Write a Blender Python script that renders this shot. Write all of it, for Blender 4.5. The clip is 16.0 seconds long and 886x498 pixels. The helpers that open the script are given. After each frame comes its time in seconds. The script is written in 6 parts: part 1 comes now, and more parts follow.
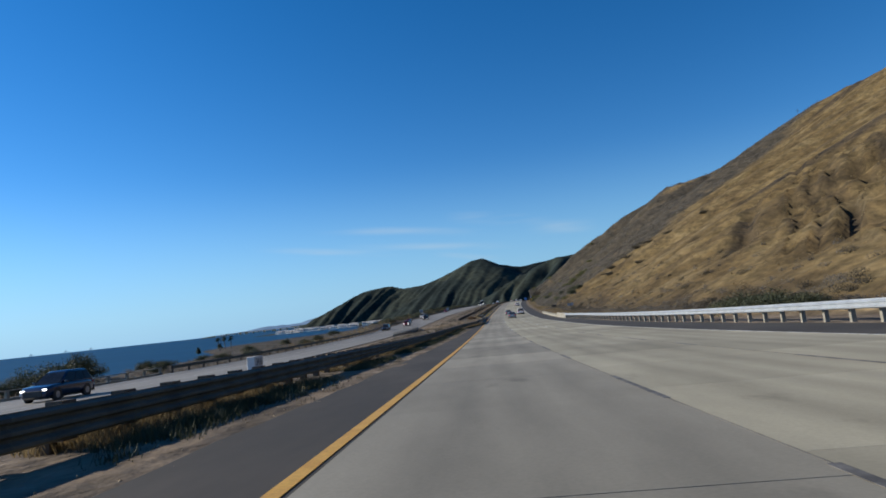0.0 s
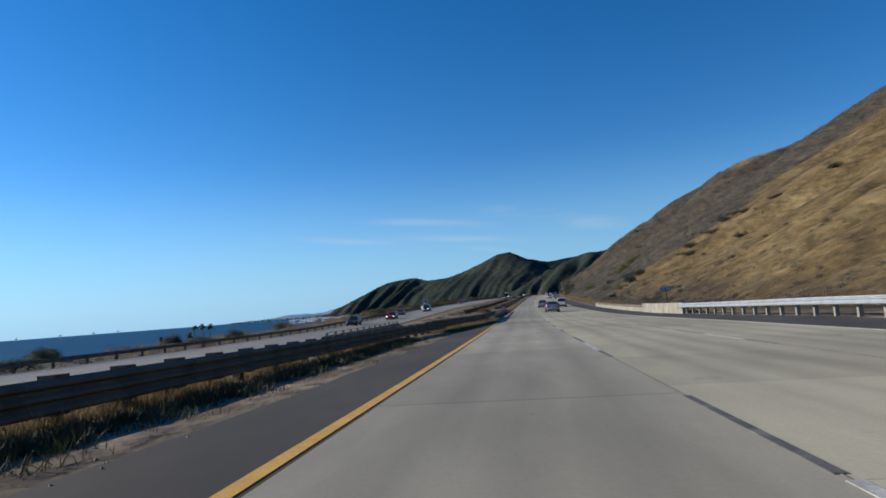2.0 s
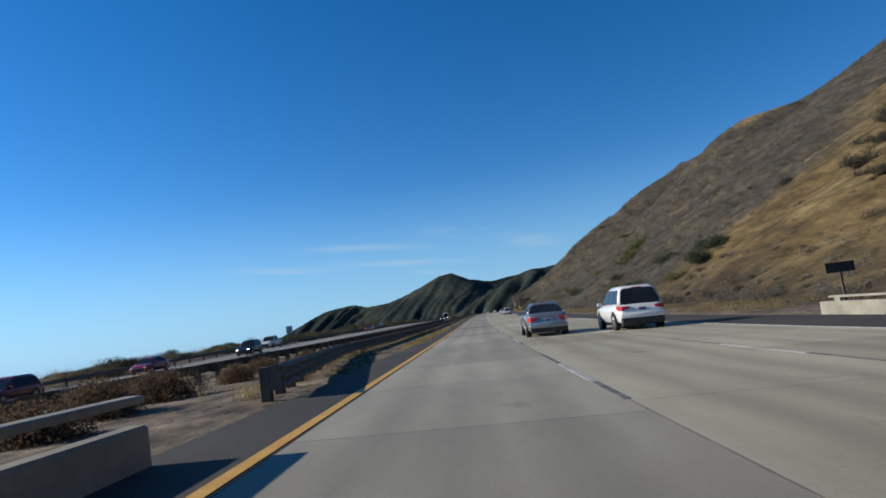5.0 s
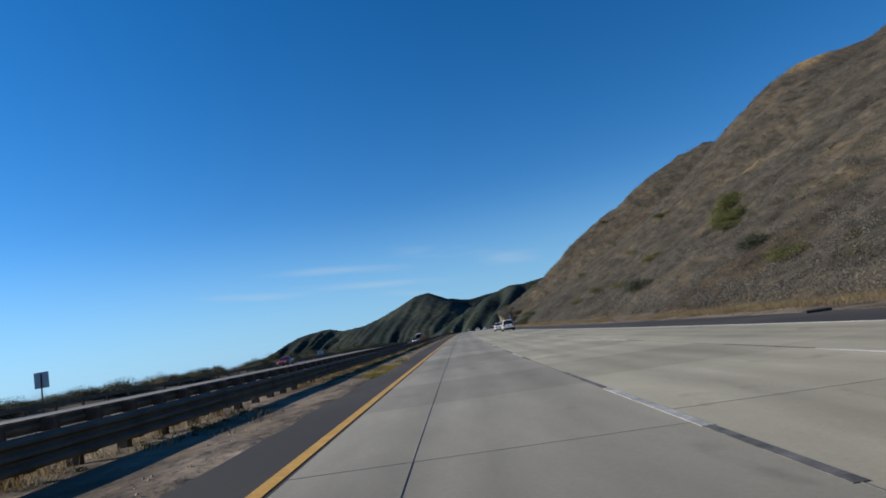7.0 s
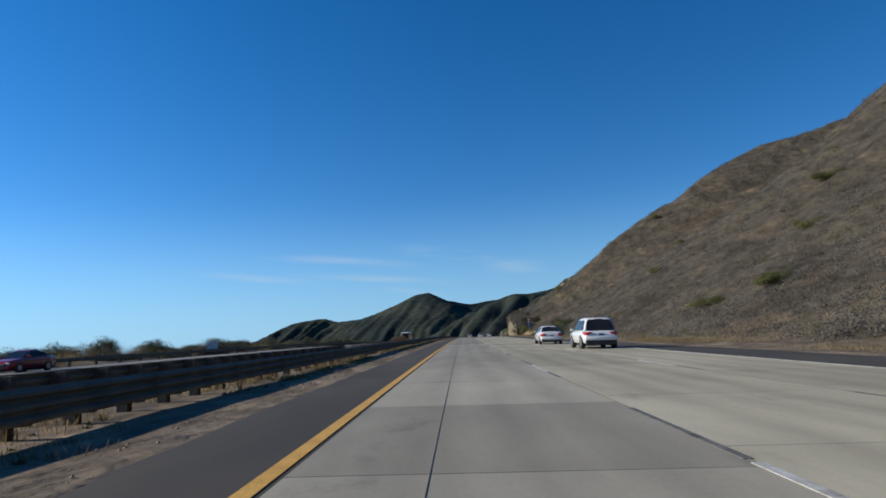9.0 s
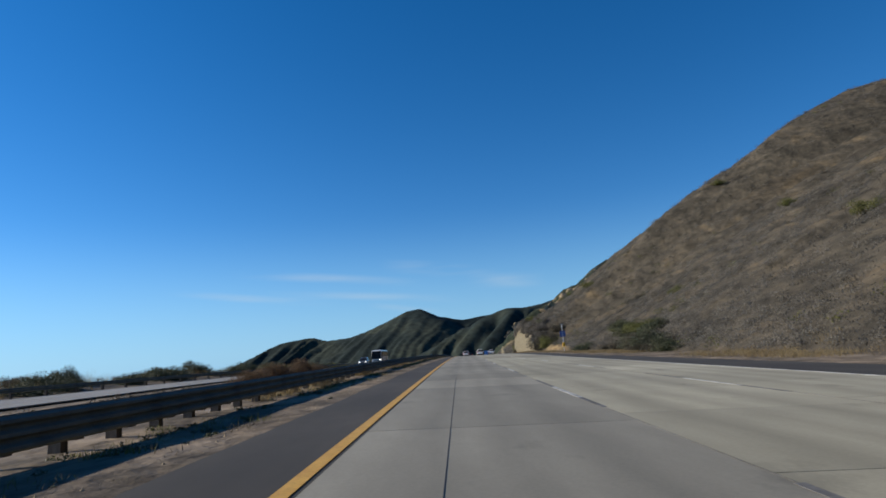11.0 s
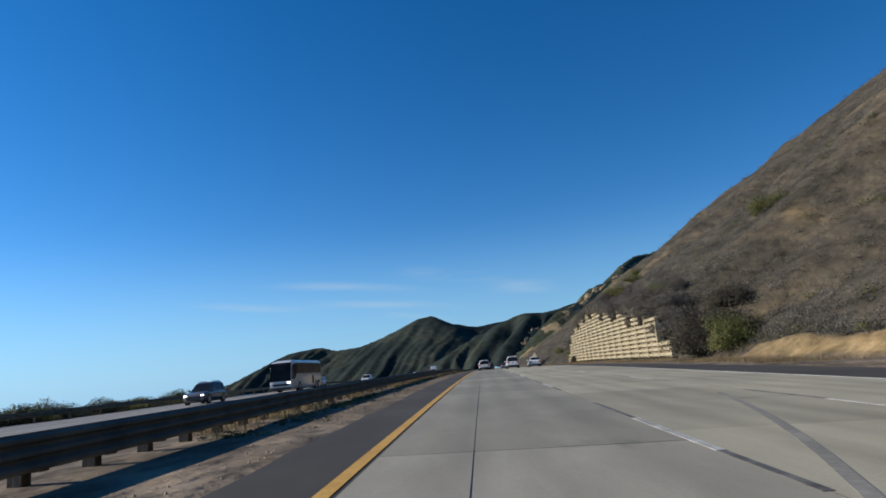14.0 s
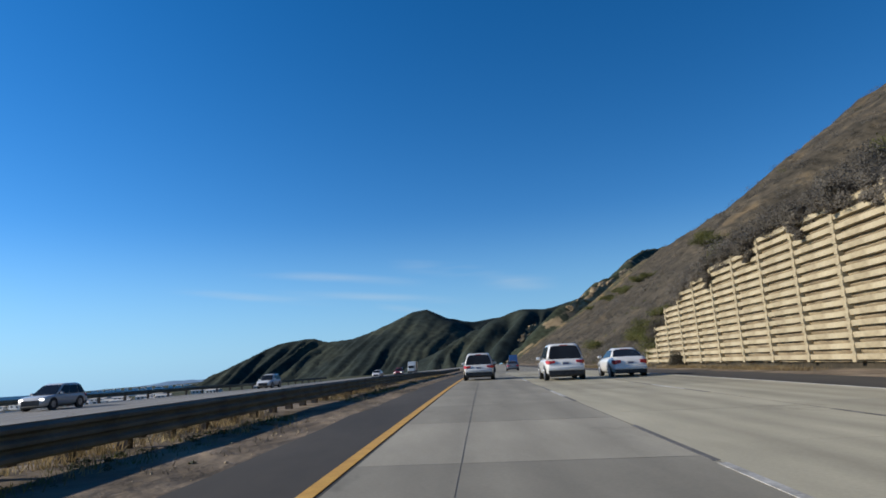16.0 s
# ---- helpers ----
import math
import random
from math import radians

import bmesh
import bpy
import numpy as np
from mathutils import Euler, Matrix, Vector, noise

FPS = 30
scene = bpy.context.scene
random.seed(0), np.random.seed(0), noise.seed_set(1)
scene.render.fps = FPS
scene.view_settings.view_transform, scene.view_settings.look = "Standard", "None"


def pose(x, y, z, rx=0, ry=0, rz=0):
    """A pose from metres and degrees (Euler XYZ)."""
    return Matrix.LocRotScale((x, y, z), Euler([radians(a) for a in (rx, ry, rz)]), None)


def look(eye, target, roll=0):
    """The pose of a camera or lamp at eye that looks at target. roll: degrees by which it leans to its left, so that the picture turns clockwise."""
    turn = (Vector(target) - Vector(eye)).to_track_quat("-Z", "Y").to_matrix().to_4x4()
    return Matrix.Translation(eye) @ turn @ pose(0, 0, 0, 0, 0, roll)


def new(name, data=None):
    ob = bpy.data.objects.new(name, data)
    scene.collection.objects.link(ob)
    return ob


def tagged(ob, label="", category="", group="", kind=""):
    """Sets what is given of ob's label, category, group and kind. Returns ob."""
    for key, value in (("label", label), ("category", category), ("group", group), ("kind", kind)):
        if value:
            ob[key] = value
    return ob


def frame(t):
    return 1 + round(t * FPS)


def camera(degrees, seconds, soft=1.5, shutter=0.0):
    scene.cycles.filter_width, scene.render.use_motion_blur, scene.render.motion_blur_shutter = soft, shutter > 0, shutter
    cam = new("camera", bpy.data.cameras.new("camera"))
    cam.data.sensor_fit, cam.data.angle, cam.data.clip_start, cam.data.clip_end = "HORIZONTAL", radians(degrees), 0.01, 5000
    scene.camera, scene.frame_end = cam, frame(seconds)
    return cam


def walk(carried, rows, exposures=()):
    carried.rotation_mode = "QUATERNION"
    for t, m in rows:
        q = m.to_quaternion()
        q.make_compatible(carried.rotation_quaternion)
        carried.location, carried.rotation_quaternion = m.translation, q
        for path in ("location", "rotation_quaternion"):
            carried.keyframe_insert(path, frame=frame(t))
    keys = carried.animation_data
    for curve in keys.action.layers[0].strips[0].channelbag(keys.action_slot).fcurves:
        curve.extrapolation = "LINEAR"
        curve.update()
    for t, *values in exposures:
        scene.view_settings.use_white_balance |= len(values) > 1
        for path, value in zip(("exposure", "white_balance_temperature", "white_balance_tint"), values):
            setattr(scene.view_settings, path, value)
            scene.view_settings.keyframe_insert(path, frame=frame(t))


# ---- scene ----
cam = camera(69.0, 16.0, soft=1.7)
PATH = [
    (0, (-0.351, 0.000, 1.033), (-0.905, 9.939, 1.985), -6.12),
    (0.5, (-0.255, 16.202, 0.526), (-0.991, 26.089, 1.831), -6.32),
    (1, (-0.115, 32.404, 0.092), (-1.003, 42.321, 1.017), -4.85),
    (1.5, (0.068, 48.605, -0.271), (-0.857, 58.531, 0.516), -4.34),
    (2, (0.294, 64.805, -0.568), (-0.691, 74.716, 0.324), -4.33),
    (2.5, (0.562, 81.004, -0.803), (-0.504, 90.945, -0.578), -4.67),
    (3, (0.873, 97.203, -0.978), (0.925, 107.145, 0.101), -7.45),
    (3.5, (1.225, 113.402, -1.097), (1.297, 123.338, 0.026), -8.05),
    (4, (1.618, 129.599, -1.164), (1.675, 139.536, -0.045), -8.55),
    (4.5, (1.902, 145.796, -1.183), (1.908, 155.730, -0.034), -8.10),
    (5, (2.227, 161.992, -1.157), (2.182, 171.922, 0.022), -7.60),
    (5.5, (2.592, 178.188, -1.089), (2.495, 188.114, 0.120), -7.05),
    (6, (2.997, 194.383, -0.984), (2.848, 204.304, 0.255), -6.50),
    (6.5, (3.440, 210.577, -0.844), (3.240, 220.494, 0.425), -5.99),
    (7, (3.923, 226.770, -0.674), (4.291, 236.660, 0.761), -9.77),
    (7.5, (4.449, 242.963, -0.476), (4.585, 252.822, 1.191), -9.48),
    (8, (5.014, 259.155, -0.255), (5.012, 268.965, 1.684), -8.77),
    (8.5, (5.616, 275.347, -0.014), (5.719, 285.219, 1.578), -6.07),
    (9, (6.255, 291.538, 0.243), (6.530, 301.423, 1.728), -3.42),
    (9.5, (6.977, 307.728, 0.514), (7.291, 317.603, 2.060), -3.73),
    (10, (7.735, 323.917, 0.793), (8.087, 333.781, 2.401), -4.04),
    (10.5, (8.529, 340.106, 1.079), (8.920, 349.958, 2.747), -4.36),
    (11, (9.359, 356.294, 1.366), (9.789, 366.134, 3.096), -4.67),
    (11.5, (10.224, 372.482, 1.652), (10.692, 382.309, 3.443), -4.99),
    (12, (11.124, 388.669, 1.934), (11.134, 398.539, 3.541), -5.17),
    (12.5, (12.059, 404.855, 2.206), (12.256, 414.688, 4.012), -4.77),
    (13, (13.073, 421.040, 2.467), (13.414, 430.862, 4.317), -5.57),
    (13.5, (14.121, 437.225, 2.712), (14.336, 447.054, 4.542), -5.56),
    (14, (15.203, 453.409, 2.938), (15.448, 463.229, 4.813), -5.39),
    (14.5, (16.317, 469.593, 3.141), (16.603, 479.381, 5.167), -6.13),
    (15, (17.463, 485.776, 3.318), (17.816, 495.588, 5.213), -6.32),
    (15.5, (18.642, 501.958, 3.465), (18.458, 511.879, 4.700), -1.94),
    (16, (19.852, 518.139, 3.579), (20.118, 527.972, 5.379), -3.64),
]
walk(cam, [(t, look(eye, target, roll)) for t, eye, target, roll in PATH], [(0.0, 0.36), (16.0, 0.36)])

# ---------------------------------------------------------------- daylight
SUN_EL, SUN_AZ = radians(25.0), radians(-88)          # low winter sun over the sea
world = bpy.data.worlds.new("world")
scene.world = world
world.use_nodes = True
wn = world.node_tree.nodes
sky = wn.new("ShaderNodeTexSky")
sky.sky_type, sky.sun_disc = "NISHITA", False
sky.sun_elevation, sky.sun_rotation = SUN_EL, SUN_AZ
sky.altitude, sky.air_density, sky.dust_density, sky.ozone_density = 2000, 1.0, 0.25, 3.0
wn["Background"].inputs["Strength"].default_value = 0.100
clear = wn.new("ShaderNodeHueSaturation")           # very clear, deep blue winter air
clear.inputs["Saturation"].default_value = 1.33
clear.inputs["Hue"].default_value = 0.5035
world.node_tree.links.new(sky.outputs[0], clear.inputs["Color"])
# pale blue sea haze that thins out upwards, the same all round
aim = wn.new("ShaderNodeSeparateXYZ")
world.node_tree.links.new(wn.new("ShaderNodeTexCoord").outputs["Generated"], aim.inputs[0])
thin = wn.new("ShaderNodeMapRange")
thin.interpolation_type = "SMOOTHSTEP"
for socket, value in zip((1, 2, 3, 4), (-0.05, 0.24, 0.95, 0.0)):
    thin.inputs[socket].default_value = value
world.node_tree.links.new(aim.outputs["Z"], thin.inputs[0])
haze = wn.new("ShaderNodeMix")
haze.data_type = "RGBA"
haze.inputs[7].default_value = (1.63, 3.53, 5.55, 1)
world.node_tree.links.new(thin.outputs[0], haze.inputs[0])
world.node_tree.links.new(clear.outputs[0], haze.inputs[6])
sun_dir = Vector((math.sin(SUN_AZ) * math.cos(SUN_EL), math.cos(SUN_AZ) * math.cos(SUN_EL), math.sin(SUN_EL)))
# the clear sky pales towards the sun's side
toward = wn.new("ShaderNodeVectorMath")
toward.operation = "DOT_PRODUCT"
toward.inputs[1].default_value = sun_dir
world.node_tree.links.new(aim.inputs[0].links[0].from_socket, toward.inputs[0])
glow = wn.new("ShaderNodeMapRange")
for socket, value in zip((1, 2, 3, 4), (-1.0, 1.0, 0.74, 1.36)):
    glow.inputs[socket].default_value = value
world.node_tree.links.new(toward.outputs["Value"], glow.inputs[0])
lift = wn.new("ShaderNodeVectorMath")
lift.operation = "SCALE"
deep = wn.new("ShaderNodeMapRange")                  # and darkens towards the zenith
for socket, value in zip((1, 2, 3, 4), (0.55, 1.0, 1.0, 0.68)):
    deep.inputs[socket].default_value = value
world.node_tree.links.new(aim.outputs["Z"], deep.inputs[0])
both = wn.new("ShaderNodeMath")
both.operation = "MULTIPLY"
world.node_tree.links.new(glow.outputs[0], both.inputs[0])
world.node_tree.links.new(deep.outputs[0], both.inputs[1])
world.node_tree.links.new(haze.outputs[2], lift.inputs[0])
world.node_tree.links.new(both.outputs[0], lift.inputs["Scale"])
world.node_tree.links.new(lift.outputs[0], wn["Background"].inputs["Color"])

sun = new("sun", bpy.data.lights.new("sun", "SUN"))
sun.data.energy, sun.data.angle, sun.data.color = 4.45, radians(0.55), (1.0, 0.92, 0.80)
sun.matrix_world = look(sun_dir * 100, (0, 0, 0))


# ---------------------------------------------------------------- the road's line
def axis(s):
    """x and z of the road's axis at s metres along it."""
    u = min(s, 620) / 400
    x = 13.40 * u ** 2 - 0.99 * u ** 3
    if s > 620:
        x += (s - 620) * 0.090
    v = max(min(s, 600), -40) / 400
    z = -13.454 * v + 23.495 * v ** 2 - 8.948 * v ** 3
    return x, z


def bank(s):
    return float(np.interp(s, [0, 95, 130, 180, 215, 420, 560, 800], [0.0157, 0.0140, 0.0370, 0.0370, 0.0260, 0.0389, 0.0169, 0.010]))


def apart(s):
    """How much farther off the opposite carriageway swings, and how high it lies, at s."""
    return float(np.interp(s, [0, 190, 300, 480], [-3.5, -4.0, -2.5, 0.0])), float(np.interp(s, [0, 170, 255, 400, 500, 600], [-0.75, -0.80, 0.30, 0.15, -0.25, -0.10]))


def on(s, q, z=0.0):
    """A place q metres right of the axis, z over the paved surface (below -12: the opposite carriageway)."""
    x, h = axis(s)
    if q < -12:
        dx, dz = apart(s)
        return Vector((x + q + dx, s, h + dz + z))
    lean = -bank(s) * max(min(q, 12.4), -3.2)
    return Vector((x + q, s, h + lean + z))


def seat(s, q, z=0.0, turned=False, spin=0.0):
    """A pose on the road, facing along it (or against it)."""
    d = (on(s + 1, q) - on(s - 1, q)).normalized()
    across = (on(s, q + 0.5) - on(s, q - 0.5)).normalized()
    up = across.cross(d).normalized()
    right = d.cross(up)
    m = Matrix((right, d, up)).transposed().to_4x4()
    m.translation = on(s, q, z)
    return m @ pose(0, 0, 0, 0, 0, (180 if turned else 0) + spin)


# ---------------------------------------------------------------- materials
def material(name, colors, scale=4.0, rough=0.8, metal=0.0, bump=0.0, bump_scale=30.0, spread=0.15, stretch=(1, 1, 1), detail=6.0, coords="Object", random_tone=0.0, fine=0.0, specular=0.5):
    """A surface of two or three colours mixed by noise at two scales, with relief."""
    m = bpy.data.materials.new(name)
    m.use_nodes = True
    nt = m.node_tree
    bsdf = nt.nodes["Principled BSDF"]
    link = nt.links.new
    tc = nt.nodes.new("ShaderNodeTexCoord")
    mp = nt.nodes.new("ShaderNodeMapping")
    mp.inputs["Scale"].default_value = stretch
    link(nt.nodes.new("ShaderNodeNewGeometry").outputs["Position"] if coords == "World" else tc.outputs[coords], mp.inputs[0])
    n1 = nt.nodes.new("ShaderNodeTexNoise")
    n1.inputs["Scale"].default_value, n1.inputs["Detail"].default_value = scale, detail
    link(mp.outputs[0], n1.inputs["Vector"])
    ramp = nt.nodes.new("ShaderNodeValToRGB")
    els = ramp.color_ramp.elements
    els[0].position, els[1].position = 0.5 - spread, 0.5 + spread
    els[0].color, els[1].color = (*colors[0], 1), (*colors[-1], 1)
    if len(colors) == 3:
        els.new(0.5).color = (*colors[1], 1)
    link(n1.outputs["Fac"], ramp.inputs[0])
    out = ramp.outputs[0]
    if fine or random_tone:
        n2 = nt.nodes.new("ShaderNodeTexNoise")
        n2.inputs["Scale"].default_value, n2.inputs["Detail"].default_value = scale * 9, 4
        link(mp.outputs[0], n2.inputs["Vector"])
        mr = nt.nodes.new("ShaderNodeMapRange")
        mr.inputs[1].default_value, mr.inputs[2].default_value = 0.3, 0.7
        mr.inputs[3].default_value, mr.inputs[4].default_value = 1 - fine, 1 + fine
        link(n2.outputs["Fac"], mr.inputs[0])
        val = mr.outputs[0]
        if random_tone:
            oi = nt.nodes.new("ShaderNodeObjectInfo")
            m2 = nt.nodes.new("ShaderNodeMapRange")
            m2.inputs[3].default_value, m2.inputs[4].default_value = 1 - random_tone, 1 + random_tone
            link(oi.outputs["Random"], m2.inputs[0])
            mul = nt.nodes.new("ShaderNodeMath")
            mul.operation = "MULTIPLY"
            link(val, mul.inputs[0])
            link(m2.outputs[0], mul.inputs[1])
            val = mul.outputs[0]
        vm = nt.nodes.new("ShaderNodeVectorMath")
        vm.operation = "SCALE"
        link(out, vm.inputs[0])
        link(val, vm.inputs["Scale"])
        out = vm.outputs[0]
    link(out, bsdf.inputs["Base Color"])
    bsdf.inputs["Roughness"].default_value, bsdf.inputs["Metallic"].default_value = rough, metal
    bsdf.inputs["Specular IOR Level"].default_value = specular
    if bump:
        n3 = nt.nodes.new("ShaderNodeTexNoise")
        n3.inputs["Scale"].default_value, n3.inputs["Detail"].default_value = bump_scale, 5
        link(mp.outputs[0], n3.inputs["Vector"])
        bp = nt.nodes.new("ShaderNodeBump")
        bp.inputs["Strength"].default_value, bp.inputs["Distance"].default_value = bump, 0.05
        link(n3.outputs["Fac"], bp.inputs["Height"])
        link(bp.outputs[0], bsdf.inputs["Normal"])
    return m


M = {
    "concrete_far": material("concrete_old", [(0.16, 0.15, 0.13), (0.235, 0.22, 0.19)], 0.12, 0.8, bump=0.1, stretch=(1, 0.2, 1), fine=0.08),
    "barrier": material("barrier_concrete", [(0.20, 0.185, 0.145), (0.33, 0.305, 0.24)], 0.8, 0.8, bump=0.2, fine=0.1),
    "asphalt": material("asphalt", [(0.026, 0.0215, 0.0155), (0.037, 0.031, 0.0225), (0.053, 0.044, 0.033)], 0.5, 0.9, bump=0.05, bump_scale=150, stretch=(1, 0.3, 1), fine=0.10),
    "yellow": material("yellow_paint", [(0.52, 0.27, 0.03), (0.62, 0.35, 0.05)], 3, 0.6, fine=0.15),
    "white_paint": material("white_road_paint", [(0.29, 0.275, 0.235), (0.50, 0.49, 0.45)], 2.5, 0.6, fine=0.25),
    "tar": material("black_marking", [(0.07, 0.066, 0.057), (0.17, 0.16, 0.14)], 3, 0.7, fine=0.2),
    "joint": material("joint_sealant", [(0.09, 0.083, 0.07), (0.17, 0.16, 0.135)], 1.2, 0.75, fine=0.2),
    "patch": material("patched_concrete", [(0.11, 0.10, 0.082), (0.16, 0.148, 0.12)], 0.9, 0.8, fine=0.12),
    "tyre_stain": material("tyre_stain", [(0.20, 0.186, 0.15), (0.27, 0.25, 0.205)], 1.1, 0.7, fine=0.2),
    "galv": material("galvanised_steel", [(0.42, 0.44, 0.45), (0.56, 0.58, 0.58)], 1.2, 0.45, metal=0.55, bump=0.05, fine=0.06),
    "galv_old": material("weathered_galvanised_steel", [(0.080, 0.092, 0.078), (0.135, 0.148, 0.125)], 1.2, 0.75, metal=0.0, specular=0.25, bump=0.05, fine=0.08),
    "post_wood": material("weathered_wood", [(0.045, 0.036, 0.028), (0.10, 0.080, 0.062)], 6, 0.85, stretch=(1, 1, 0.2), fine=0.15, bump=0.2),
    "sea": material("sea_water", [(0.005, 0.040, 0.090), (0.009, 0.054, 0.112)], 0.01, 0.5, bump=1.0, bump_scale=0.25, stretch=(0.5, 1, 1), specular=0.05),
    "crib": material("crib_wall_concrete", [(0.26, 0.21, 0.125), (0.37, 0.31, 0.195), (0.43, 0.37, 0.245)], 0.6, 0.8, bump=0.2, fine=0.1, random_tone=0.08),
    "crib_fill": material("crib_fill_earth", [(0.20, 0.15, 0.09), (0.36, 0.29, 0.18)], 0.9, 0.95, bump=0.5, bump_scale=6, fine=0.2),
    "rubber": material("tyre_rubber", [(0.012, 0.012, 0.012), (0.03, 0.03, 0.03)], 8, 0.8),
    "rim": material("alloy_rim", [(0.35, 0.35, 0.36), (0.5, 0.5, 0.5)], 5, 0.35, metal=0.9),
    "glass_dark": material("car_glass", [(0.012, 0.014, 0.018), (0.02, 0.024, 0.03)], 1.0, 0.12, specular=0.15),
    "trim_black": material("black_plastic", [(0.012, 0.012, 0.013), (0.03, 0.03, 0.03)], 6, 0.55),
    "red_lens": material("red_lens", [(0.35, 0.015, 0.015), (0.50, 0.03, 0.025)], 6, 0.2),
    "clear_lens": material("clear_lens", [(0.75, 0.76, 0.78), (0.9, 0.9, 0.9)], 6, 0.1),
    "plate": material("number_plate", [(0.32, 0.32, 0.31), (0.40, 0.40, 0.39)], 6, 0.5),
    "plate_bar": material("plate_bar", [(0.03, 0.05, 0.15), (0.05, 0.07, 0.2)], 6, 0.5),
    "sign_blue": material("blue_sign", [(0.008, 0.045, 0.22), (0.012, 0.06, 0.28)], 2, 0.45),
    "sign_white": material("white_sign", [(0.60, 0.60, 0.58), (0.72, 0.72, 0.70)], 2, 0.5),
    "sign_back": material("bare_aluminium_sign", [(0.30, 0.31, 0.33), (0.42, 0.43, 0.45)], 2, 0.5, metal=0.4),
    "box_yellow": material("yellow_call_box", [(0.70, 0.36, 0.02), (0.80, 0.44, 0.04)], 3, 0.5),
    "stucco": material("white_stucco", [(0.66, 0.64, 0.60), (0.78, 0.76, 0.72)], 0.3, 0.8),
    "roof": material("pale_roofing", [(0.36, 0.34, 0.31), (0.52, 0.49, 0.45)], 0.5, 0.85),
    "bark": material("palm_bark", [(0.10, 0.08, 0.06), (0.18, 0.15, 0.12)], 3, 0.9),
    "leaf": material("shrub_leaves", [(0.028, 0.036, 0.014), (0.050, 0.058, 0.024), (0.08, 0.082, 0.04)], 0.8, 0.7, fine=0.3),
    "leaf_olive": material("olive_leaves", [(0.075, 0.080, 0.020), (0.12, 0.125, 0.03), (0.16, 0.15, 0.05)], 0.8, 0.7, fine=0.3),
    "leaf_palm": material("palm_fronds", [(0.025, 0.035, 0.014), (0.05, 0.06, 0.025)], 0.8, 0.6),
    "scrub": material("dry_scrub", [(0.098, 0.088, 0.072), (0.150, 0.134, 0.109), (0.215, 0.192, 0.158)], 0.12, 0.9, fine=0.28),
    "scrub_pale": material("pale_dry_scrub", [(0.15, 0.137, 0.112), (0.205, 0.186, 0.150), (0.26, 0.232, 0.182)], 0.3, 0.9, fine=0.2),
    "scrub_dark": material("dark_scrub", [(0.060, 0.053, 0.036), (0.105, 0.090, 0.063)], 0.3, 0.9, fine=0.3),
    "straw": material("dry_grass", [(0.26, 0.19, 0.09), (0.38, 0.29, 0.15), (0.44, 0.36, 0.2)], 0.8, 0.9, fine=0.25),
    "straw_scrub": material("dull_dry_grass", [(0.15, 0.11, 0.055), (0.23, 0.17, 0.085), (0.30, 0.23, 0.12)], 0.5, 0.9, fine=0.25),
    "leaf_yellow": material("yellow_green_grass", [(0.22, 0.17, 0.045), (0.33, 0.26, 0.07)], 0.8, 0.9, fine=0.25),
    "reddish": material("rusty_shrub", [(0.10, 0.062, 0.034), (0.165, 0.108, 0.062)], 0.8, 0.9, fine=0.3),
}


